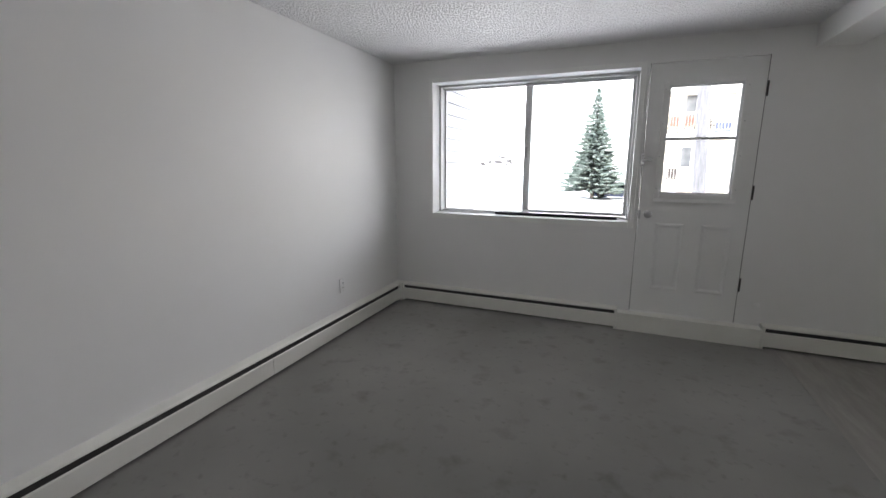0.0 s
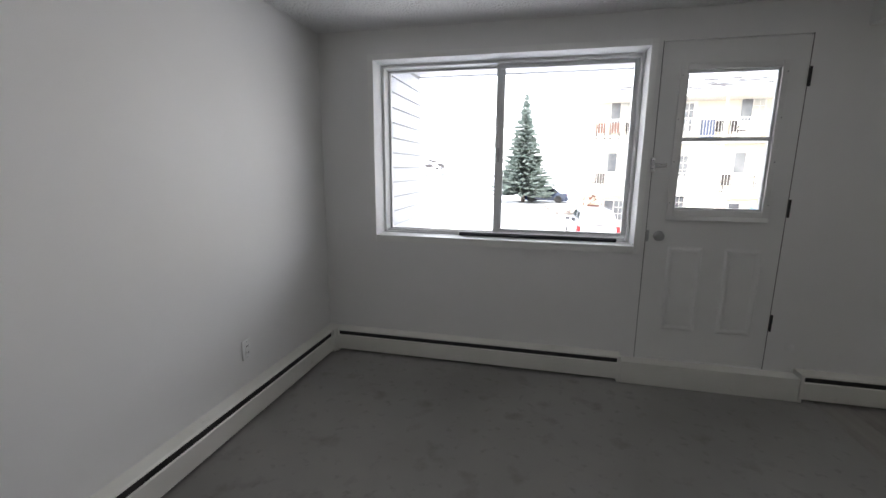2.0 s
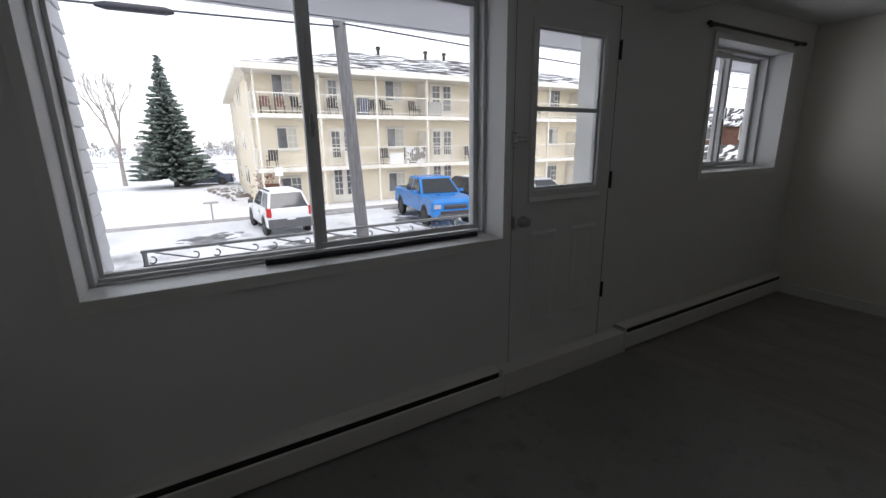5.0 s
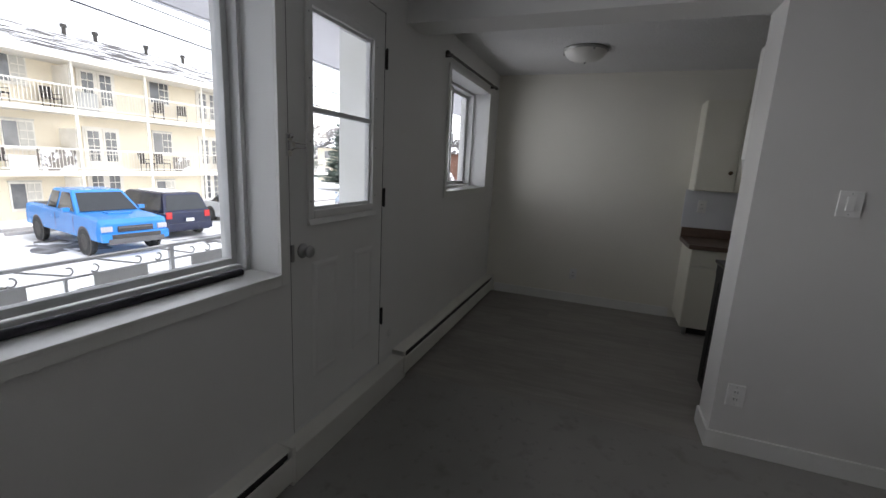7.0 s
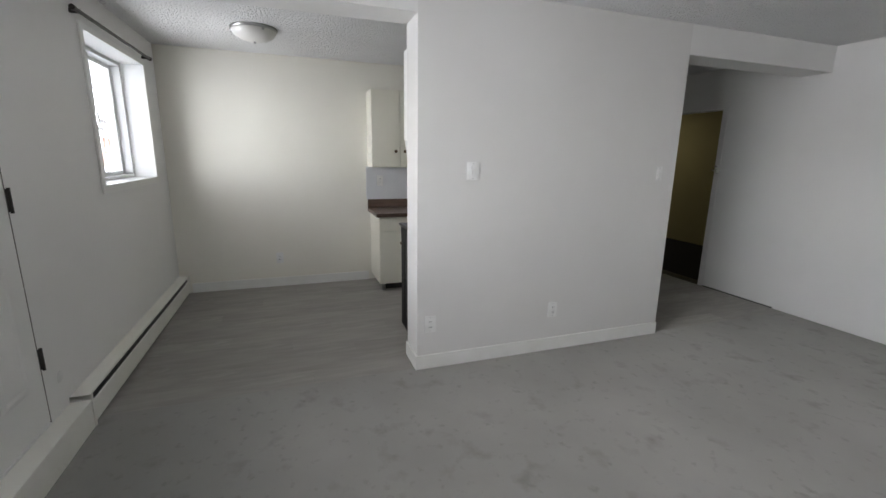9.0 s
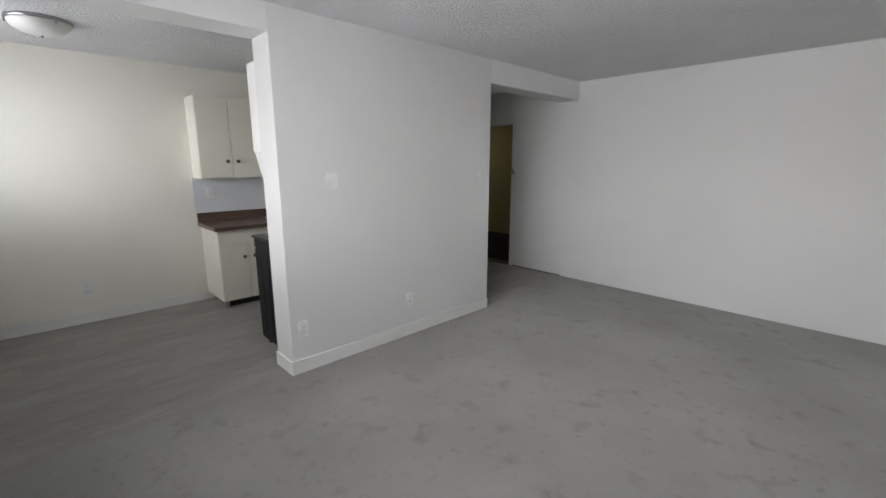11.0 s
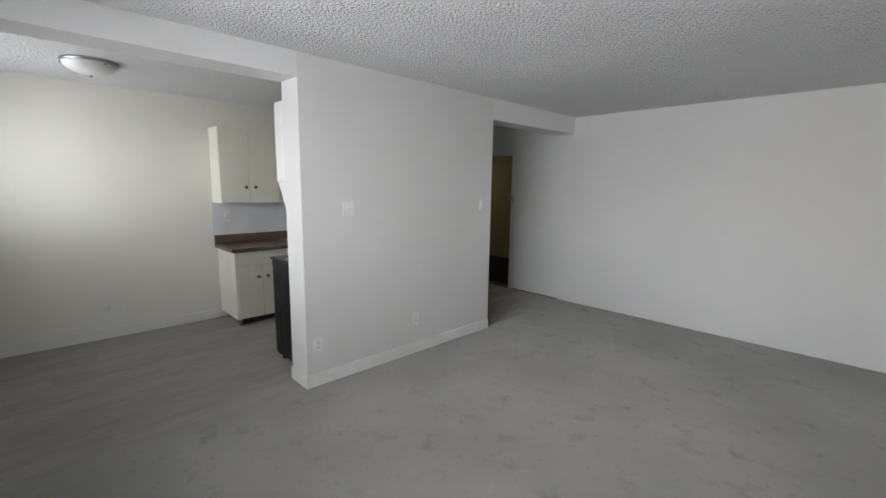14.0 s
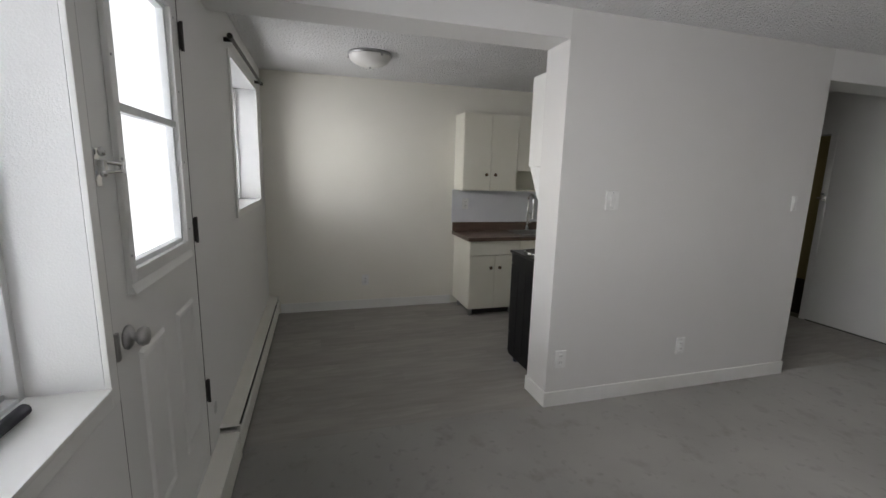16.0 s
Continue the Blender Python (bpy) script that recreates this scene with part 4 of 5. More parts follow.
c_dark = patio_chair(wicker_dark, "dark wicker patio chair on a balcony")
c_dark.matrix_world = on_balcony(4.3, 0.65, LEVELS[2])
c_red = patio_chair(cushion_red, "red cushioned patio chair on the top balcony")
c_red.matrix_world = on_balcony(0.75, 0.7, LEVELS[2])
copy_thing(c_red, on_balcony(1.5, 0.75, LEVELS[2]))
for u, lv in ((2.4, 2), (6.6, 2), (7.6, 2), (9.4, 2), (14.2, 2), (15.6, 2), (0.8, 1), (7.3, 1), (13.4, 1), (14.3, 1), (18.2, 1), (19.0, 2)):
    copy_thing(c_dark, on_balcony(u, 0.6 + 0.2 * rb.random(), LEVELS[lv]) @ pose(0, 0, 0, 0, 0, rb.uniform(-40, 40)))


def crate(u, lv, w, h, mat, name, label, category):
    t = part(name, box(-w / 2, w / 2, -0.2, 0.2, 0, h, 0.02), mat)
    tagged(t, label, category)
    t.matrix_world = on_balcony(u, 0.45, LEVELS[lv])
    return t


crate(3.0, 2, 0.7, 0.5, bin_blue, "storage_box", "blue plastic storage box on a balcony", "box")
crate(6.0, 2, 0.6, 0.95, bin_blue, "storage_bin", "tall blue plastic bin on a balcony", "bin")
crate(7.9, 1, 0.95, 0.65, plastic_white, "storage_box", "white storage box on a balcony", "box")
crate(9.3, 1, 1.5, 0.95, plank_weathered, "folded_screen", "weathered board screen leaning on the railing", "screen")
crate(10.6, 2, 0.9, 0.85, panel_grey, "cooler_box", "grey cooler box on a balcony", "box")
crate(15.2, 1, 0.8, 0.8, plank_weathered, "plant_rack", "weathered wooden rack on a balcony", "rack")
crate(5.2, 1, 1.0, 0.8, trim_cream, "storage_box", "cream storage box on a balcony", "box")


# ---- vehicles ----
def wheel(parent, x, y, r, w):
    m = pose(x, y, r, 0, 90, 0)
    tyre = part("tyre", revolve([(r * 0.62, -w / 2), (r * 0.93, -w / 2), (r, -w / 2 + 0.03), (r, w / 2 - 0.03), (r * 0.93, w / 2), (r * 0.62, w / 2)], (0, 0, 0), 22), tyre_black, parent)
    tyre.matrix_world = m
    rim = part("rim", revolve([(0, w / 2 - 0.03), (r * 0.2, w / 2 - 0.02), (r * 0.6, w / 2 - 0.05), (r * 0.63, w / 2 - 0.01), (r * 0.63, -w / 2 + 0.01), (r * 0.6, -w / 2 + 0.05), (0, -w / 2 + 0.03)], (0, 0, 0), 22), rim_grey, parent, "grey metal wheel rim")
    rim.matrix_world = m


def loft(sections):
    """A skin through closed cross sections, each a list of points."""
    bm = bmesh.new()
    rings = [[bm.verts.new(p) for p in s] for s in sections]
    n = len(rings[0])
    for p, q in zip(rings, rings[1:]):
        for i in range(n):
            bm.faces.new((p[i], p[(i + 1) % n], q[(i + 1) % n], q[i]))
    bm.faces.new(rings[0][::-1])
    bm.faces.new(rings[-1])
    bmesh.ops.recalc_face_normals(bm, faces=bm.faces)
    return bm


def soften(ob, width):
    """Rounded edges with smooth shading."""
    for p in ob.data.polygons:
        p.use_smooth = True
    b = ob.modifiers.new("bevel", "BEVEL")
    b.width, b.segments, b.limit_method, b.angle_limit, b.harden_normals = width, 3, "ANGLE", radians(16), True


def vehicle(name, label, category, paint, L, W, belt, stations, cabin, wheels, r, lower=None, rear_glass=True, trim=None, tall=False):
    """Front at +y. stations: (y, bonnet height) along the body; cabin: (y rear bottom, y rear top, y front top, y front bottom, roof height)."""
    t = thing(name, (0, 0, 0), label, category)
    h = W / 2
    g = 0.26 if lower is None else lower
    secs = []
    for y, z in stations:
        k = 0.93 if y in (stations[0][0], stations[-1][0]) else 1.0
        secs.append([(-h * k, y, g + 0.05), (-h * k, y, belt * 0.72), (-h * k * 0.96, y, z - 0.05), (-h * k * 0.86, y, z), (h * k * 0.86, y, z), (h * k * 0.96, y, z - 0.05), (h * k, y, belt * 0.72), (h * k, y, g + 0.05), (h * k * 0.9, y, g), (-h * k * 0.9, y, g)])
    body = part("body", loft(secs), paint, t)
    soften(body, 0.07)
    y0, y1, y2, y3, zr = cabin
    hb, ht = h * 0.93, h * 0.74
    cab = bmesh.new()
    low = [(-hb, y0), (hb, y0), (hb, y3), (-hb, y3)]
    up = [(-ht, y1), (ht, y1), (ht, y2), (-ht, y2)]
    v0 = [cab.verts.new((x, y, belt - 0.03)) for x, y in low]
    v1 = [cab.verts.new((x, y, zr - 0.04)) for x, y in up]
    v2 = [cab.verts.new((x * 0.92, y + (0.08 if i < 2 else -0.12), zr)) for i, (x, y) in enumerate(up)]
    for a, b in ((v0, v1), (v1, v2)):
        for i in range(4):
            cab.faces.new((a[i], a[(i + 1) % 4], b[(i + 1) % 4], b[i]))
    cab.faces.new(v2)
    cab.faces.new(v0[::-1])
    bmesh.ops.recalc_face_normals(cab, faces=cab.faces)
    cabin_part = part("cabin", cab, paint, t)
    soften(cabin_part, 0.05)

    def quad(name, pts, push, mat):
        b = bmesh.new()
        v = [Vector(p) for p in pts]
        n = (v[1] - v[0]).cross(v[3] - v[0]).normalized()
        c = sum(v, Vector()) / 4
        out = n if n.dot(Vector(push)) > 0 else -n
        f = [b.verts.new(c + (p - c) * 0.88 + out * 0.012) for p in v]
        k = [b.verts.new(c + (p - c) * 0.88 - out * 0.004) for p in v]
        b.faces.new(f)
        b.faces.new(k[::-1])
        for i in range(4):
            b.faces.new((f[i], k[i], k[(i + 1) % 4], f[(i + 1) % 4]))
        bmesh.ops.recalc_face_normals(b, faces=b.faces)
        part(name, b, mat, cabin_part)

    zb, zt = belt, zr - 0.05
    quad("windshield", [(-hb, y3, zb), (hb, y3, zb), (ht, y2, zt), (-ht, y2, zt)], (0, 1, 0), car_glass)
    if rear_glass:
        quad("rear_window", [(-hb, y0, zb), (hb, y0, zb), (ht, y1, zt), (-ht, y1, zt)], (0, -1, 0), car_glass)
    for s in (-1, 1):
        ym = (y1 + y2) / 2
        quad("side_window", [(s * hb, ym + 0.03, zb), (s * hb, y3 - 0.12, zb), (s * ht, y2 - 0.02, zt), (s * ht, ym + 0.03, zt)], (s, 0, 0), car_glass)
        quad("side_window", [(s * hb, y0 + 0.12, zb), (s * hb, ym - 0.03, zb), (s * ht, ym - 0.03, zt), (s * ht, y1 + 0.02, zt)], (s, 0, 0), car_glass)
        mirror = part("mirror", box(s * h - 0.02 + (0 if s < 0 else 0.0) - (0.16 if s < 0 else 0), s * h + 0.02 + (0.16 if s > 0 else 0), y3 - 0.42, y3 - 0.30, belt + 0.02, belt + 0.16, 0.02), trim or paint, t)
    yr, yf = stations[0][0], stations[-1][0]
    part("rear_bumper", box(-h * 0.95, h * 0.95, yr - 0.08, yr + 0.06, g + 0.06, g + 0.34, 0.03), trim or paint, t)
    part("front_bumper", box(-h * 0.95, h * 0.95, yf - 0.06, yf + 0.09, g + 0.02, g + 0.30, 0.03), trim or paint, t)
    part("licence_plate", box(-0.16, 0.16, yr - 0.095, yr - 0.08, belt * 0.62, belt * 0.62 + 0.13), plate_white, t, "white licence plate")
    for s in (-1, 1):
        xa = s * h * 0.78
        if tall:
            xo = s * h * 0.90
            part("tail_light", box(xo - 0.085, xo + 0.085, yr - 0.03, yr + 0.24, belt * 0.74, belt * 1.06, 0.035), lamp_red, t, "tall red tail light wrapped round the corner")
            part("side_cladding", box(s * (h - 0.04) - 0.03, s * (h - 0.04) + 0.06 * s + 0.03, wheels[0] + r + 0.1, wheels[1] - r - 0.1, g - 0.01, g + 0.16, 0.02), bumper_grey, t, "dark grey lower door cladding")
        else:
            part("tail_light", box(xa - 0.11, xa + 0.11, yr - 0.02, yr + 0.05, belt * 0.74, belt * 0.98, 0.02), lamp_red, t, "red tail light")
        for hy in ((y1 + y2) / 2 + 0.12, y0 + 0.45):
            part("door_handle", box(s * h - 0.012, s * h + 0.018, hy, hy + 0.17, belt * 0.80, belt * 0.80 + 0.03, 0.006), trim or paint, t)
        for hy in ((y1 + y2) / 2, y3 - 0.15):
            part("door_seam", box(s * h - 0.006, s * h + 0.002, hy, hy + 0.012, g + 0.16, belt * 0.92), slot_dark, t, "dark seam between the doors")
        part("headlight", box(xa - 0.15, xa + 0.15, yf - 0.08, yf + 0.03, stations[-1][1] - 0.26, stations[-1][1] - 0.09, 0.03), lamp_clear, t, "clear headlight")
        for wy in wheels:
            wheel(t, s * (h - 0.09), wy, r, 0.22)
            part("wheel_arch", tube((s * (h - 0.06), wy, r + 0.02), (s * (h + 0.003), wy, r + 0.02), r + 0.06, seg=22), slot_dark, t, "dark wheel arch")
    part("grille", box(-h * 0.5, h * 0.5, yf + 0.005, yf + 0.035, g + 0.32, stations[-1][1] - 0.10, 0.02), slot_dark, t, "dark radiator grille")
    return t


suv = vehicle("suv", "white suv with dark grey bumpers and red tail lights", "car", car_paint("paint_white", (0.78, 0.79, 0.80)), 4.3, 1.74, 1.06,
              [(-2.12, 1.0), (-2.02, 1.10), (-0.2, 1.08), (0.95, 1.04), (1.9, 0.94), (2.12, 0.78)], (-2.02, -1.62, 0.15, 1.0, 1.72), (-1.3, 1.35), 0.36, 0.34, trim=bumper_grey, tall=True)
part("bumper_skirt", box(-0.84, 0.84, -2.21, -1.75, 0.33, 0.70, 0.05), bumper_grey, suv, "dark grey lower body cladding")
part("rear_wiper", tube((-0.25, -2.03, 1.17), (0.2, -2.00, 1.2), 0.012), slot_dark, suv)
part("roof_snow", box(-0.52, 0.52, -1.5, 0.0, 1.715, 1.74, 0.012), snow, suv, "thin snow on the roof")
for s in (-1, 1):
    part("roof_rail", box(s * 0.60 - 0.02, s * 0.60 + 0.02, -1.55, 0.05, 1.69, 1.765, 0.01), bumper_grey, suv)
suv.matrix_world = pose(3.8, 17.3, GZ + 0.02, 0, 0, 3)

blue = car_paint("paint_blue", (0.03, 0.20, 0.55))
truck = vehicle("pickup_truck", "bright blue crew-cab pickup truck on dark wheels", "truck", blue, 5.8, 2.03, 1.28,
                [(-2.9, 1.28), (-2.85, 1.3), (-0.95, 1.3), (0.9, 1.3), (2.1, 1.27), (2.75, 1.22), (2.9, 1.1)], (-1.15, -0.98, 0.5, 1.3, 1.96), (-1.85, 1.85), 0.43, 0.5, trim=blue)
part("bed_cover", box(-0.78, 0.78, -2.75, -1.25, 1.30, 1.312), slot_dark, truck, "dark truck bed")
part("hood_scoop", box(-0.35, 0.35, 1.5, 2.0, 1.26, 1.33, 0.03), blue, truck)
part("lower_intake", box(-0.7, 0.7, 2.975, 3.0, 0.62, 0.76, 0.02), slot_dark, truck)
part("grille_bar", box(-0.5, 0.5, 2.93, 2.95, 0.93, 0.97, 0.01), bumper_grey, truck)
part("skid_plate", box(-0.8, 0.8, 2.86, 3.01, 0.45, 0.62, 0.02), bumper_grey, truck)
truck.matrix_world = pose(10.45, 15.75, GZ + 0.02, 0, 0, 171)

navy = car_paint("paint_navy", (0.012, 0.016, 0.045))
van = vehicle("minivan", "dark navy minivan seen from behind with snow on its roof", "car", navy, 5.0, 1.98, 1.08,
              [(-2.5, 1.02), (-2.42, 1.08), (0.6, 1.08), (1.6, 1.02), (2.3, 0.9), (2.5, 0.72)], (-2.42, -2.15, 0.4, 1.65, 1.77), (-1.55, 1.5), 0.35, 0.28, trim=navy)
part("roof_snow", box(-0.45, 0.5, -1.7, 0.1, 1.765, 1.785, 0.01), snow, van, "thin snow on the roof")
van.matrix_world = pose(13.35, 16.9, GZ + 0.02, 0, 0, -6)

silver = car_paint("paint_silver", (0.5, 0.51, 0.52))
sedan_st = [(-2.3, 0.9), (-2.2, 0.98), (-1.4, 1.0), (0.9, 0.96), (1.9, 0.86), (2.3, 0.68)]
car1 = vehicle("sedan", "silver sedan parked beside a minivan", "car", silver, 4.7, 1.84, 0.96, sedan_st, (-1.6, -0.95, 0.25, 1.05, 1.46), (-1.4, 1.4), 0.33, 0.2)
car1.matrix_world = pose(17.6, 16.2, GZ + 0.02, 0, 0, 172)
car2 = vehicle("sedan", "blue-grey sedan parked at the far end of the lot", "car", car_paint("paint_bluegrey", (0.26, 0.31, 0.38)), 4.7, 1.84, 0.96, sedan_st, (-1.6, -0.95, 0.25, 1.05, 1.46), (-1.4, 1.4), 0.33, 0.2)
car2.matrix_world = pose(27.5, 16.2, GZ + 0.02, 0, 0, 118)
car3 = vehicle("sedan", "dark blue sedan parked beyond the spruce", "car", car_paint("paint_darkblue", (0.03, 0.045, 0.09)), 4.7, 1.84, 0.96, sedan_st, (-1.6, -0.95, 0.25, 1.05, 1.46), (-1.4, 1.4), 0.33, 0.2)
car3.matrix_world = pose(1.9, 43.5, GZ, 0, 0, 80)

# ---- utility pole and cables ----
pole = thing("utility_pole", (3.92, 6.8, GZ), "weathered grey wooden utility pole", "utility pole")
part("shaft", tube((3.92, 6.8, GZ), (3.36, 6.8, 8.5), 0.135, 0.105, 18), pole_wood, pole)
part("crossarm", box(2.25, 4.55, 6.65, 6.77, 7.9, 8.02, 0.01), pole_wood, pole)
for ix in (2.35, 3.0, 3.8, 4.45):
    part("insulator", revolve([(0.03, 0), (0.05, 0.04), (0.03, 0.08), (0.045, 0.12), (0, 0.15)], (ix, 6.71, 8.02), 10), plastic_white, pole)
part("junction_box", box(3.93, 4.10, 6.58, 6.70, -0.95, -0.60, 0.01), dark_metal, pole)


def cable(a, b, sag, r, label):
    bm = bmesh.new()
    a, b = Vector(a), Vector(b)
    prev = None
    for k in range(18):
        u = k / 16
        p = a.lerp(b, u)
        p.z -= sag * 4 * u * (1 - u)
        if prev:
            bm_tube(bm, prev, p, r, seg=6)
        prev = p.copy()
    return tagged(part("overhead_cable", bm, rubber_black), label, "cable", "overhead cables")


cable((3.62, 6.7, 3.68), (48, 7.6, 4.0), 0.55, 0.016, "black overhead telephone cable")
cable((4.45, 6.71, 8.15), (60, 10.0, 8.2), 0.9, 0.012, "thin overhead power line")
cable((3.6, 6.7, 4.0), (52, 8.4, 4.8), 0.5, 0.012, "thin overhead power line")
splice_cable = cable((3.63, 6.7, 3.62), (-9, 6.9, 3.5), 0.06, 0.016, "black overhead telephone cable")
splice = tube((0.04, 6.757, 3.526), (0.80, 6.745, 3.533), 0.062, seg=14)
bm_tube(splice, (-0.10, 6.759, 3.525), (0.04, 6.757, 3.526), 0.03, 0.062, 14)
bm_tube(splice, (0.80, 6.745, 3.533), (0.92, 6.743, 3.535), 0.062, 0.03, 14)
part("splice_closure", splice, rubber_black, splice_cable, "black cylindrical splice closure")


# ---- trees ----
def spruce(at, height, radius, seed, label):
    rg = random.Random(seed)
    t = thing("spruce_tree", at, label, "tree")
    ax, ay, az = at
    part("trunk", tube((ax, ay, az), (ax, ay, az + height * 0.97), radius * 0.075, 0.02, 10), bark, t)
    verts, faces = [], []

    def clump(p, d, size):
        side = Vector((-d.y, d.x, 0)).normalized()
        i = len(verts)
        w = size * 0.42
        verts.extend([p - d * size * 0.5 - side * w * 0.4, p + side * w + Vector((0, 0, -size * 0.30)), p + d * size * 0.75 + Vector((0, 0, -size * 0.10)), p - side * w + Vector((0, 0, -size * 0.30)), p + Vector((0, 0, size * 0.22))])
        faces.extend([(i, i + 1, i + 4), (i + 1, i + 2, i + 4), (i + 2, i + 3, i + 4), (i + 3, i, i + 4)])

    whorls = int(height * 5.0)
    for k in range(whorls):
        u = (k + rg.random() * 0.5) / whorls
        z = az + height * (0.11 + 0.89 * u)
        reach = radius * 1.05 * (1 - u) ** 1.1 * rg.uniform(0.8, 1.1) + 0.06
        n = max(5, int(15 * (1 - u) + 5))
        for j in range(n):
            a = 2 * math.pi * (j + rg.random()) / n
            ln = reach * rg.uniform(0.70, 1.12)
            d = Vector((math.cos(a), math.sin(a), 0))
            steps = max(2, int(ln / 0.17))
            for s in range(1, steps + 1):
                f = s / steps
                p = Vector((ax, ay, z)) + d * ln * f + Vector((0, 0, -0.42 * ln * f + 0.30 * ln * f * f))
                for q in (-1, 1):
                    dd = (d + Vector((-d.y, d.x, 0)) * q * rg.uniform(0.2, 0.8)).normalized()
                    off = Vector((-d.y, d.x, 0)) * q * 0.10 * ln * (1 - f * 0.7) * rg.random()
                    clump(p + off + Vector((0, 0, rg.uniform(-0.05, 0.05))), dd, rg.uniform(0.16, 0.32) * (0.75 + 0.35 * radius / 2.2))
    me = bpy.data.meshes.new("crown")
    me.from_pydata([tuple(v) for v in verts], [], faces)
    me.materials.append(needles)
    ob = new("crown", me)
    ob.parent = t
    ob.matrix_parent_inverse = t.matrix_world.inverted()
    return t


spruce((-0.45, 42.3, GZ), 10.8, 2.9, 3, "tall green spruce tree standing in snow")
spruce((46.5, 37.2, GZ), 13.2, 3.0, 5, "green spruce tree rising behind the apartment roof")
spruce((42.5, 26.4, GZ), 11.3, 2.7, 6, "dark green spruce tree beyond the parking lot")


def bare_tree(at, height, seed, label, lean=0.0):
    rg = random.Random(seed)
    t = thing("bare_tree", at, label, "tree")
    trunk, limbs = bmesh.new(), bmesh.new()

    def grow(p, d, ln, r, depth, target):
        q = p + d * ln
        bm_tube(target, p, q, r, r * 0.68, 6 if depth < 3 else 4)
        if depth >= 6:
            return
        for k in range(3 if depth in (1, 2) else 2):
            nd = (d + Vector((rg.uniform(-1, 1), rg.uniform(-1, 1), rg.uniform(0.0, 0.6))) * 0.52).normalized()
            grow(q, nd, ln * rg.uniform(0.66, 0.86), r * 0.66, depth + 1, limbs)

    base = Vector(at)
    grow(base, Vector((lean, 0, 1)).normalized(), height * 0.24, height * 0.017, 0, trunk)
    part("trunk", trunk, pale_bark, t)
    part("limbs", limbs, pale_bark, t)
    return t


bare_tree((-4.6, 47.0, GZ), 12.4, 8, "bare leafless tree with a pale trunk")
bare_tree((-9.5, 46.0, GZ), 12.5, 21, "bare leafless tree with spreading limbs")
bare_tree((52, 14, GZ), 9.0, 23, "bare leafless tree near far houses")
bare_tree((56, 18, GZ), 10.0, 29, "bare leafless tree near far houses")

vine = thing("climbing_shrub", (4.25, 22.9, GZ), "rust brown leafless climbing shrub at the building corner", "shrub")
vb = bmesh.new()
rv = random.Random(2)
for k in range(260):
    p = Vector((4.35 + rv.gauss(0, 0.35), 22.9 + rv.gauss(0, 0.3), GZ + abs(rv.gauss(0.8, 0.55))))
    d = Vector((rv.uniform(-1, 1), rv.uniform(-1, 1), rv.uniform(-0.3, 1))) * 0.22
    bm_tube(vb, p, p + d, 0.025, 0.01, 4)
part("twigs", vb, vine_rust, vine)
tagged(part("sign_post", bm_box(box(4.73, 4.77, 21.9, 21.94, GZ, GZ + 2.35), 4.55, 4.95, 21.88, 21.899, GZ + 1.9, GZ + 2.35), plastic_white), "small white sign on a post at the building corner", "sign")
post = bm_box(box(1.36, 1.44, 20.7, 20.78, GZ, GZ + 0.85), 1.08, 1.72, 20.64, 20.84, GZ + 0.85, GZ + 0.93)
tagged(part("plug_post", post, concrete), "short post with a flat top at the lot edge", "post")
for k in range(7):
    tagged(part("timber_step", box(2.6 + k * 0.22 - 1.1, 2.6 + k * 0.22 + 1.1, 37.0 - k * 1.4, 37.4 - k * 1.4, GZ, GZ + 0.16 + 0.03 * (k % 3), 0.02), plank_weathered), "weathered timber lying in the snow", "timber", "timbers in the snow")
for k, (u, w) in enumerate(((7.0, 2.2), (10.6, 2.2), (14.1, 2.2), (17.6, 2.2), (21.2, 2.2))):
    tagged(part("wheel_stop", box(u - w / 2, u + w / 2, 19.3, 19.5, GZ + 0.02, GZ + 0.15, 0.03), concrete), "concrete wheel stop in the snow", "wheel stop", "wheel stops")


# ---- distance ----
def far_house(at, w, d, h, wall, label, turn):
    t = thing("far_house", (0, 0, 0), label, "house")
    part("wall", box(-w / 2, w / 2, -d / 2, d / 2, 0, h), wall, t)
    part("roof", prism([(-w / 2 - 0.4, h), (w / 2 + 0.4, h), (0, h + w * 0.22)], "y", -d / 2 - 0.3, d / 2 + 0.3), roof_shingle, t)
    for k in range(3):
        for z in ([0.9, 3.4] if h > 4 else [0.9]):
            for fx in (-w / 2 - 0.03, ):
                wn_ = part("window", box(fx - 0.03, fx + 0.029, -d / 2 + 1 + k * d / 3, -d / 2 + 2.1 + k * d / 3, z, z + 1.2), trim_cream, t)
                part("pane", box(fx - 0.05, fx - 0.031, -d / 2 + 1.1 + k * d / 3, -d / 2 + 2.0 + k * d / 3, z + 0.1, z + 1.1), window_dark, wn_)
            wn_ = part("window", box(-w / 2 + 0.8 + k * w / 3, -w / 2 + 1.9 + k * w / 3, -d / 2 - 0.05, -d / 2 - 0.001, z, z + 1.2), trim_cream, t)
            part("pane", box(-w / 2 + 0.9 + k * w / 3, -w / 2 + 1.8 + k * w / 3, -d / 2 - 0.07, -d / 2 - 0.051, z + 0.1, z + 1.1), window_dark, wn_)
    t.matrix_world = pose(at[0], at[1], GZ, 0, 0, turn)
    return t


far_house((49, 19.5), 8, 9, 4.6, brick_brown, "brown two-storey house beyond the lot", 10)
far_house((40, 16.8), 5, 6, 1.9, siding_white, "low white garage with a snowy roof", 5)
far_house((62, 36), 12, 10, 5.0, stucco, "tan two-storey house beyond the lot", 0)
far_house((-30, 120), 14, 9, 3.0, siding_white, "low white house across the open ground", 0)
far_house((24, 130), 16, 9, 3.2, brick_brown, "low brown house across the open ground", 0)

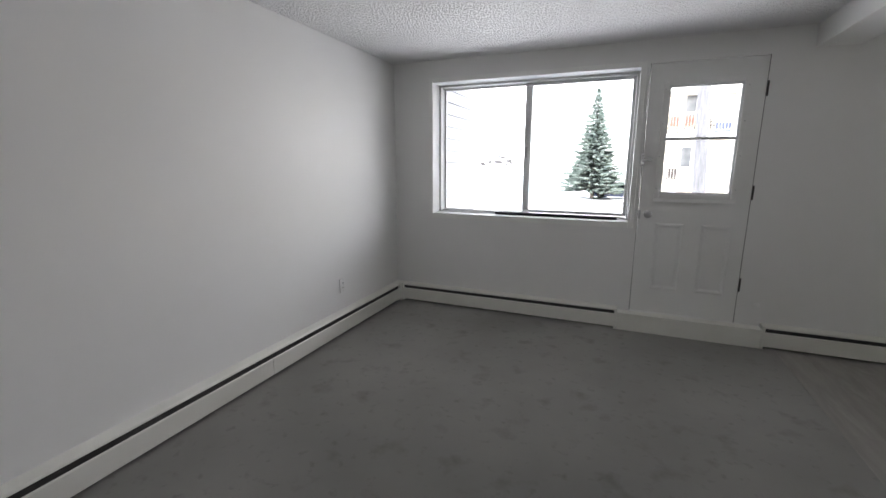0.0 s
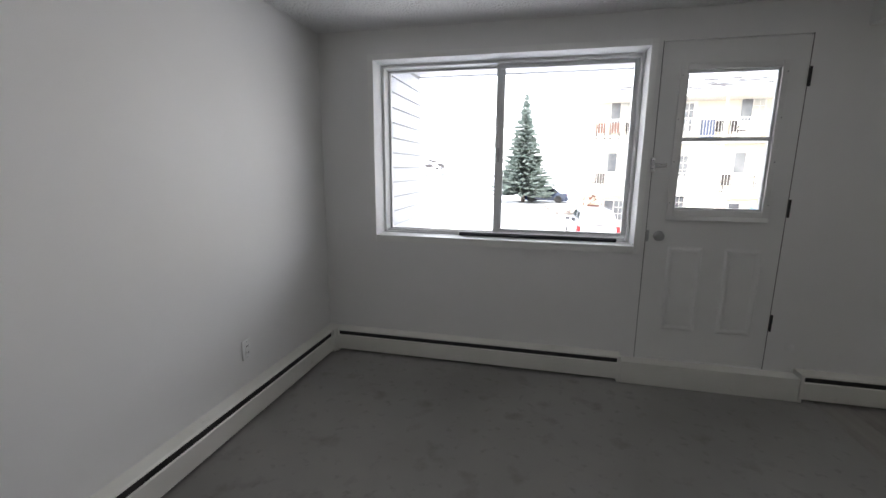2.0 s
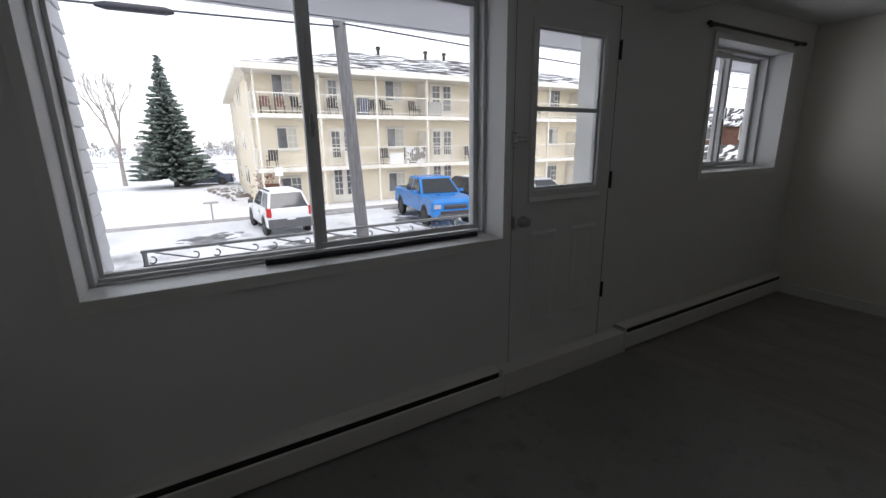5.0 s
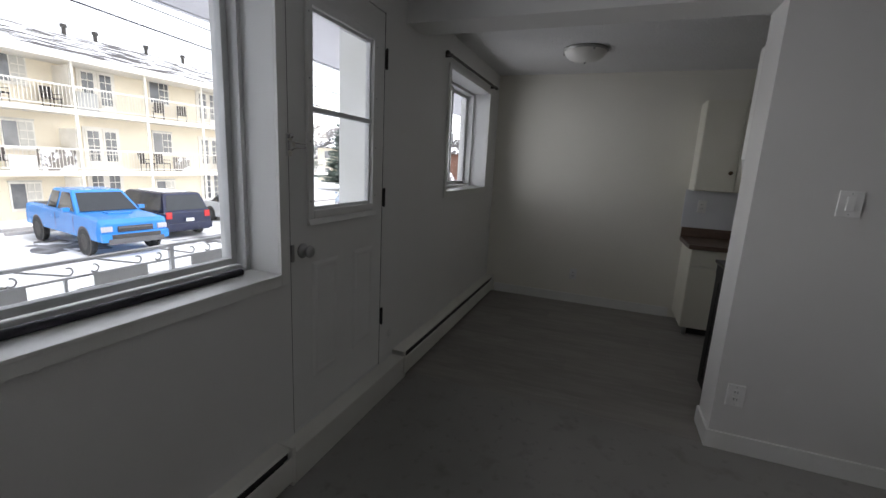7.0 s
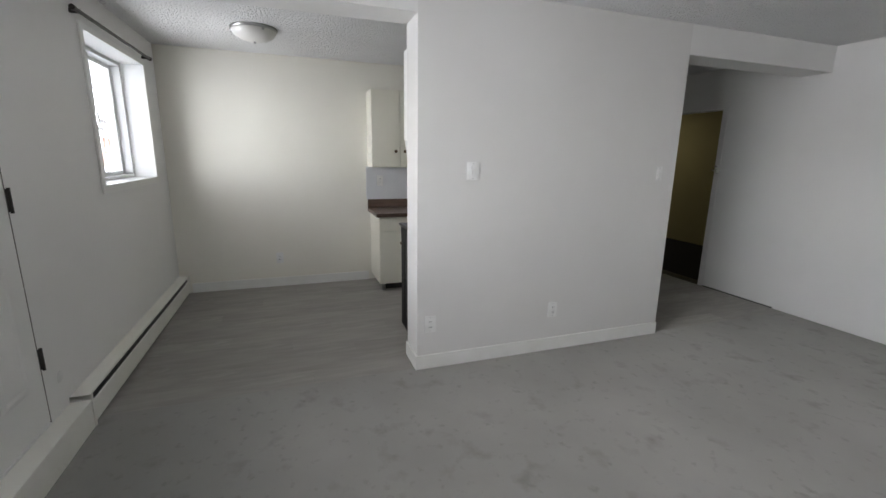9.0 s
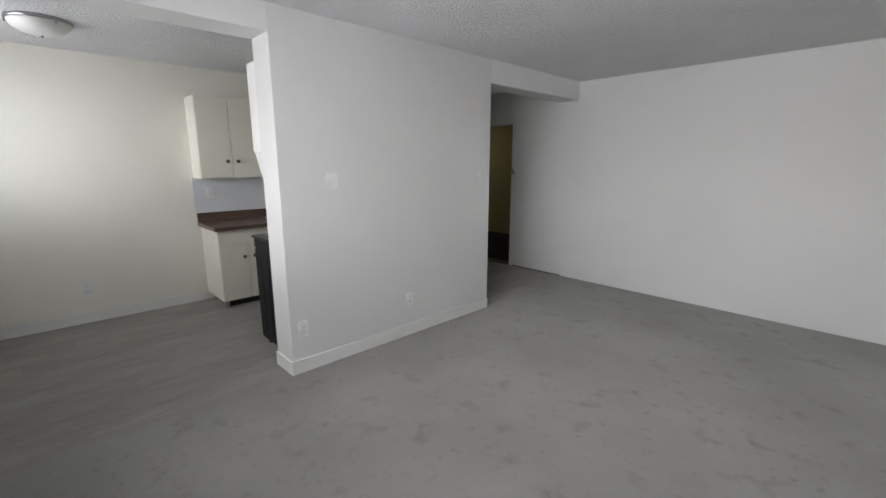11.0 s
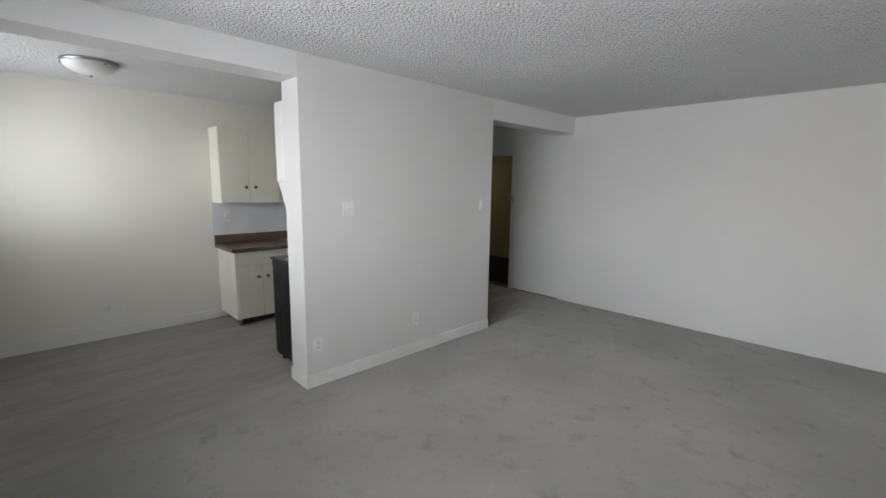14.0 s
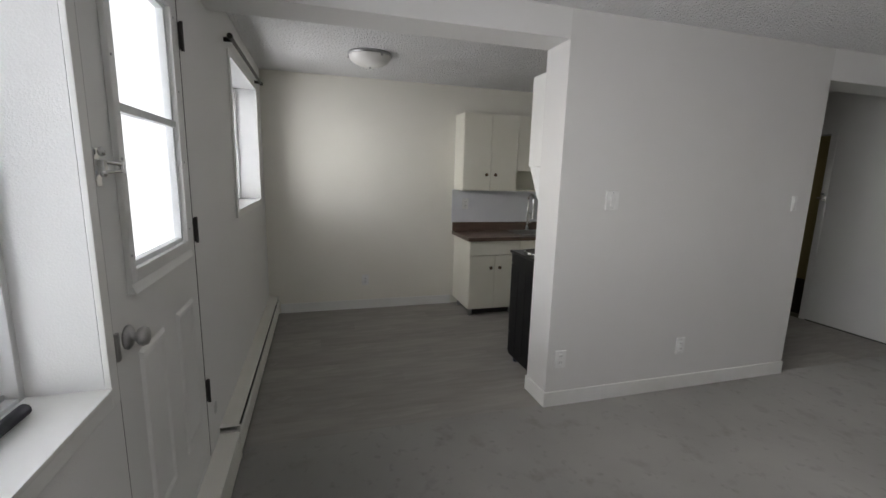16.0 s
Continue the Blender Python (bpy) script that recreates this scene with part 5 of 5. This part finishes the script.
fence = bmesh.new()
for k in range(60):
    fx = -60 + k * 2.0
    bm_box(fence, fx - 0.03, fx + 0.03, 78, 78.06, GZ, GZ + 1.3)
bm_box(fence, -60, 60, 78.0, 78.05, GZ + 1.2, GZ + 1.3)
bm_box(fence, -60, 60, 78.0, 78.05, GZ + 0.6, GZ + 0.66)
tagged(part("far_fence", fence, far_wood), "low grey fence across the snowy park", "fence")

rw = random.Random(17)


def woods(name, y0, x0, x1, count, hmin, hmax, mat, label):
    verts, faces = [], []
    for k in range(count):
        cx, cy = rw.uniform(x0, x1), y0 + rw.uniform(0, 30)
        h = rw.uniform(hmin, hmax)
        for j in range(80):
            a, u = rw.uniform(0, 6.28), rw.random() ** 0.7
            rr = h * 0.36 * math.sqrt(rw.random()) * (1 - 0.6 * u)
            p = Vector((cx + rr * math.cos(a), cy + rr * math.sin(a), GZ + h * (0.05 + 0.95 * u)))
            s = h * rw.uniform(0.025, 0.07)
            i = len(verts)
            verts.extend([p + Vector((rw.uniform(-s, s), rw.uniform(-s, s), rw.uniform(-s, s))) for _ in range(4)])
            faces.extend([(i, i + 1, i + 2), (i, i + 2, i + 3), (i + 1, i + 2, i + 3)])
    me = bpy.data.meshes.new(name)
    me.from_pydata([tuple(v) for v in verts], [], faces)
    me.materials.append(mat)
    return tagged(new(name, me), label, "woods", kind="stuff")


woods("far_woods", 135, -160, 260, 420, 2.8, 5.6, far_wood, "grey leafless woods on the horizon")
woods("far_conifers", 150, -160, 260, 150, 2.8, 5.6, far_green, "dark conifers on the horizon")
woods("far_woods", 40, 70, 130, 120, 6.0, 10.0, far_wood, "grey leafless trees behind the houses")

# ---- floor planks of dining nook, kitchen and hall ----
floor_nook = setting("floor_nook", box(PX + 0.02, EAST, SOUTH, 0, -0.15, -0.003), joint_dark, "grey wood-look vinyl plank floor", "floor")
PW, PL = 0.182, 1.22
plank_mesh = mesh_of("plank", box(-PW / 2 + 0.0004, PW / 2 - 0.0004, -PL / 2 + 0.0004, PL / 2 - 0.0004, -0.006, 0.0, 0.0004), plank_grey)
rng = random.Random(4)
col = 0
x = PX + 0.021 + PW / 2
while x < EAST + PW / 2:
    y = -PL * (0.5 - ((col * 0.37) % 1.0))
    while y > SOUTH - PL / 2:
        y0, y1 = max(y - PL / 2, SOUTH), min(y + PL / 2, 0)
        xa, xb = x - PW / 2, min(x + PW / 2, EAST)
        if y1 - y0 > 0.02 and xb - xa > 0.01:
            ob = new("plank", plank_mesh)
            ob.location = ((xa + xb) / 2, (y0 + y1) / 2, 0.0)
            ob.scale = ((xb - xa) / PW, (y1 - y0) / PL, 1)
            ob.parent = floor_nook
        y -= PL
    x += PW
    col += 1
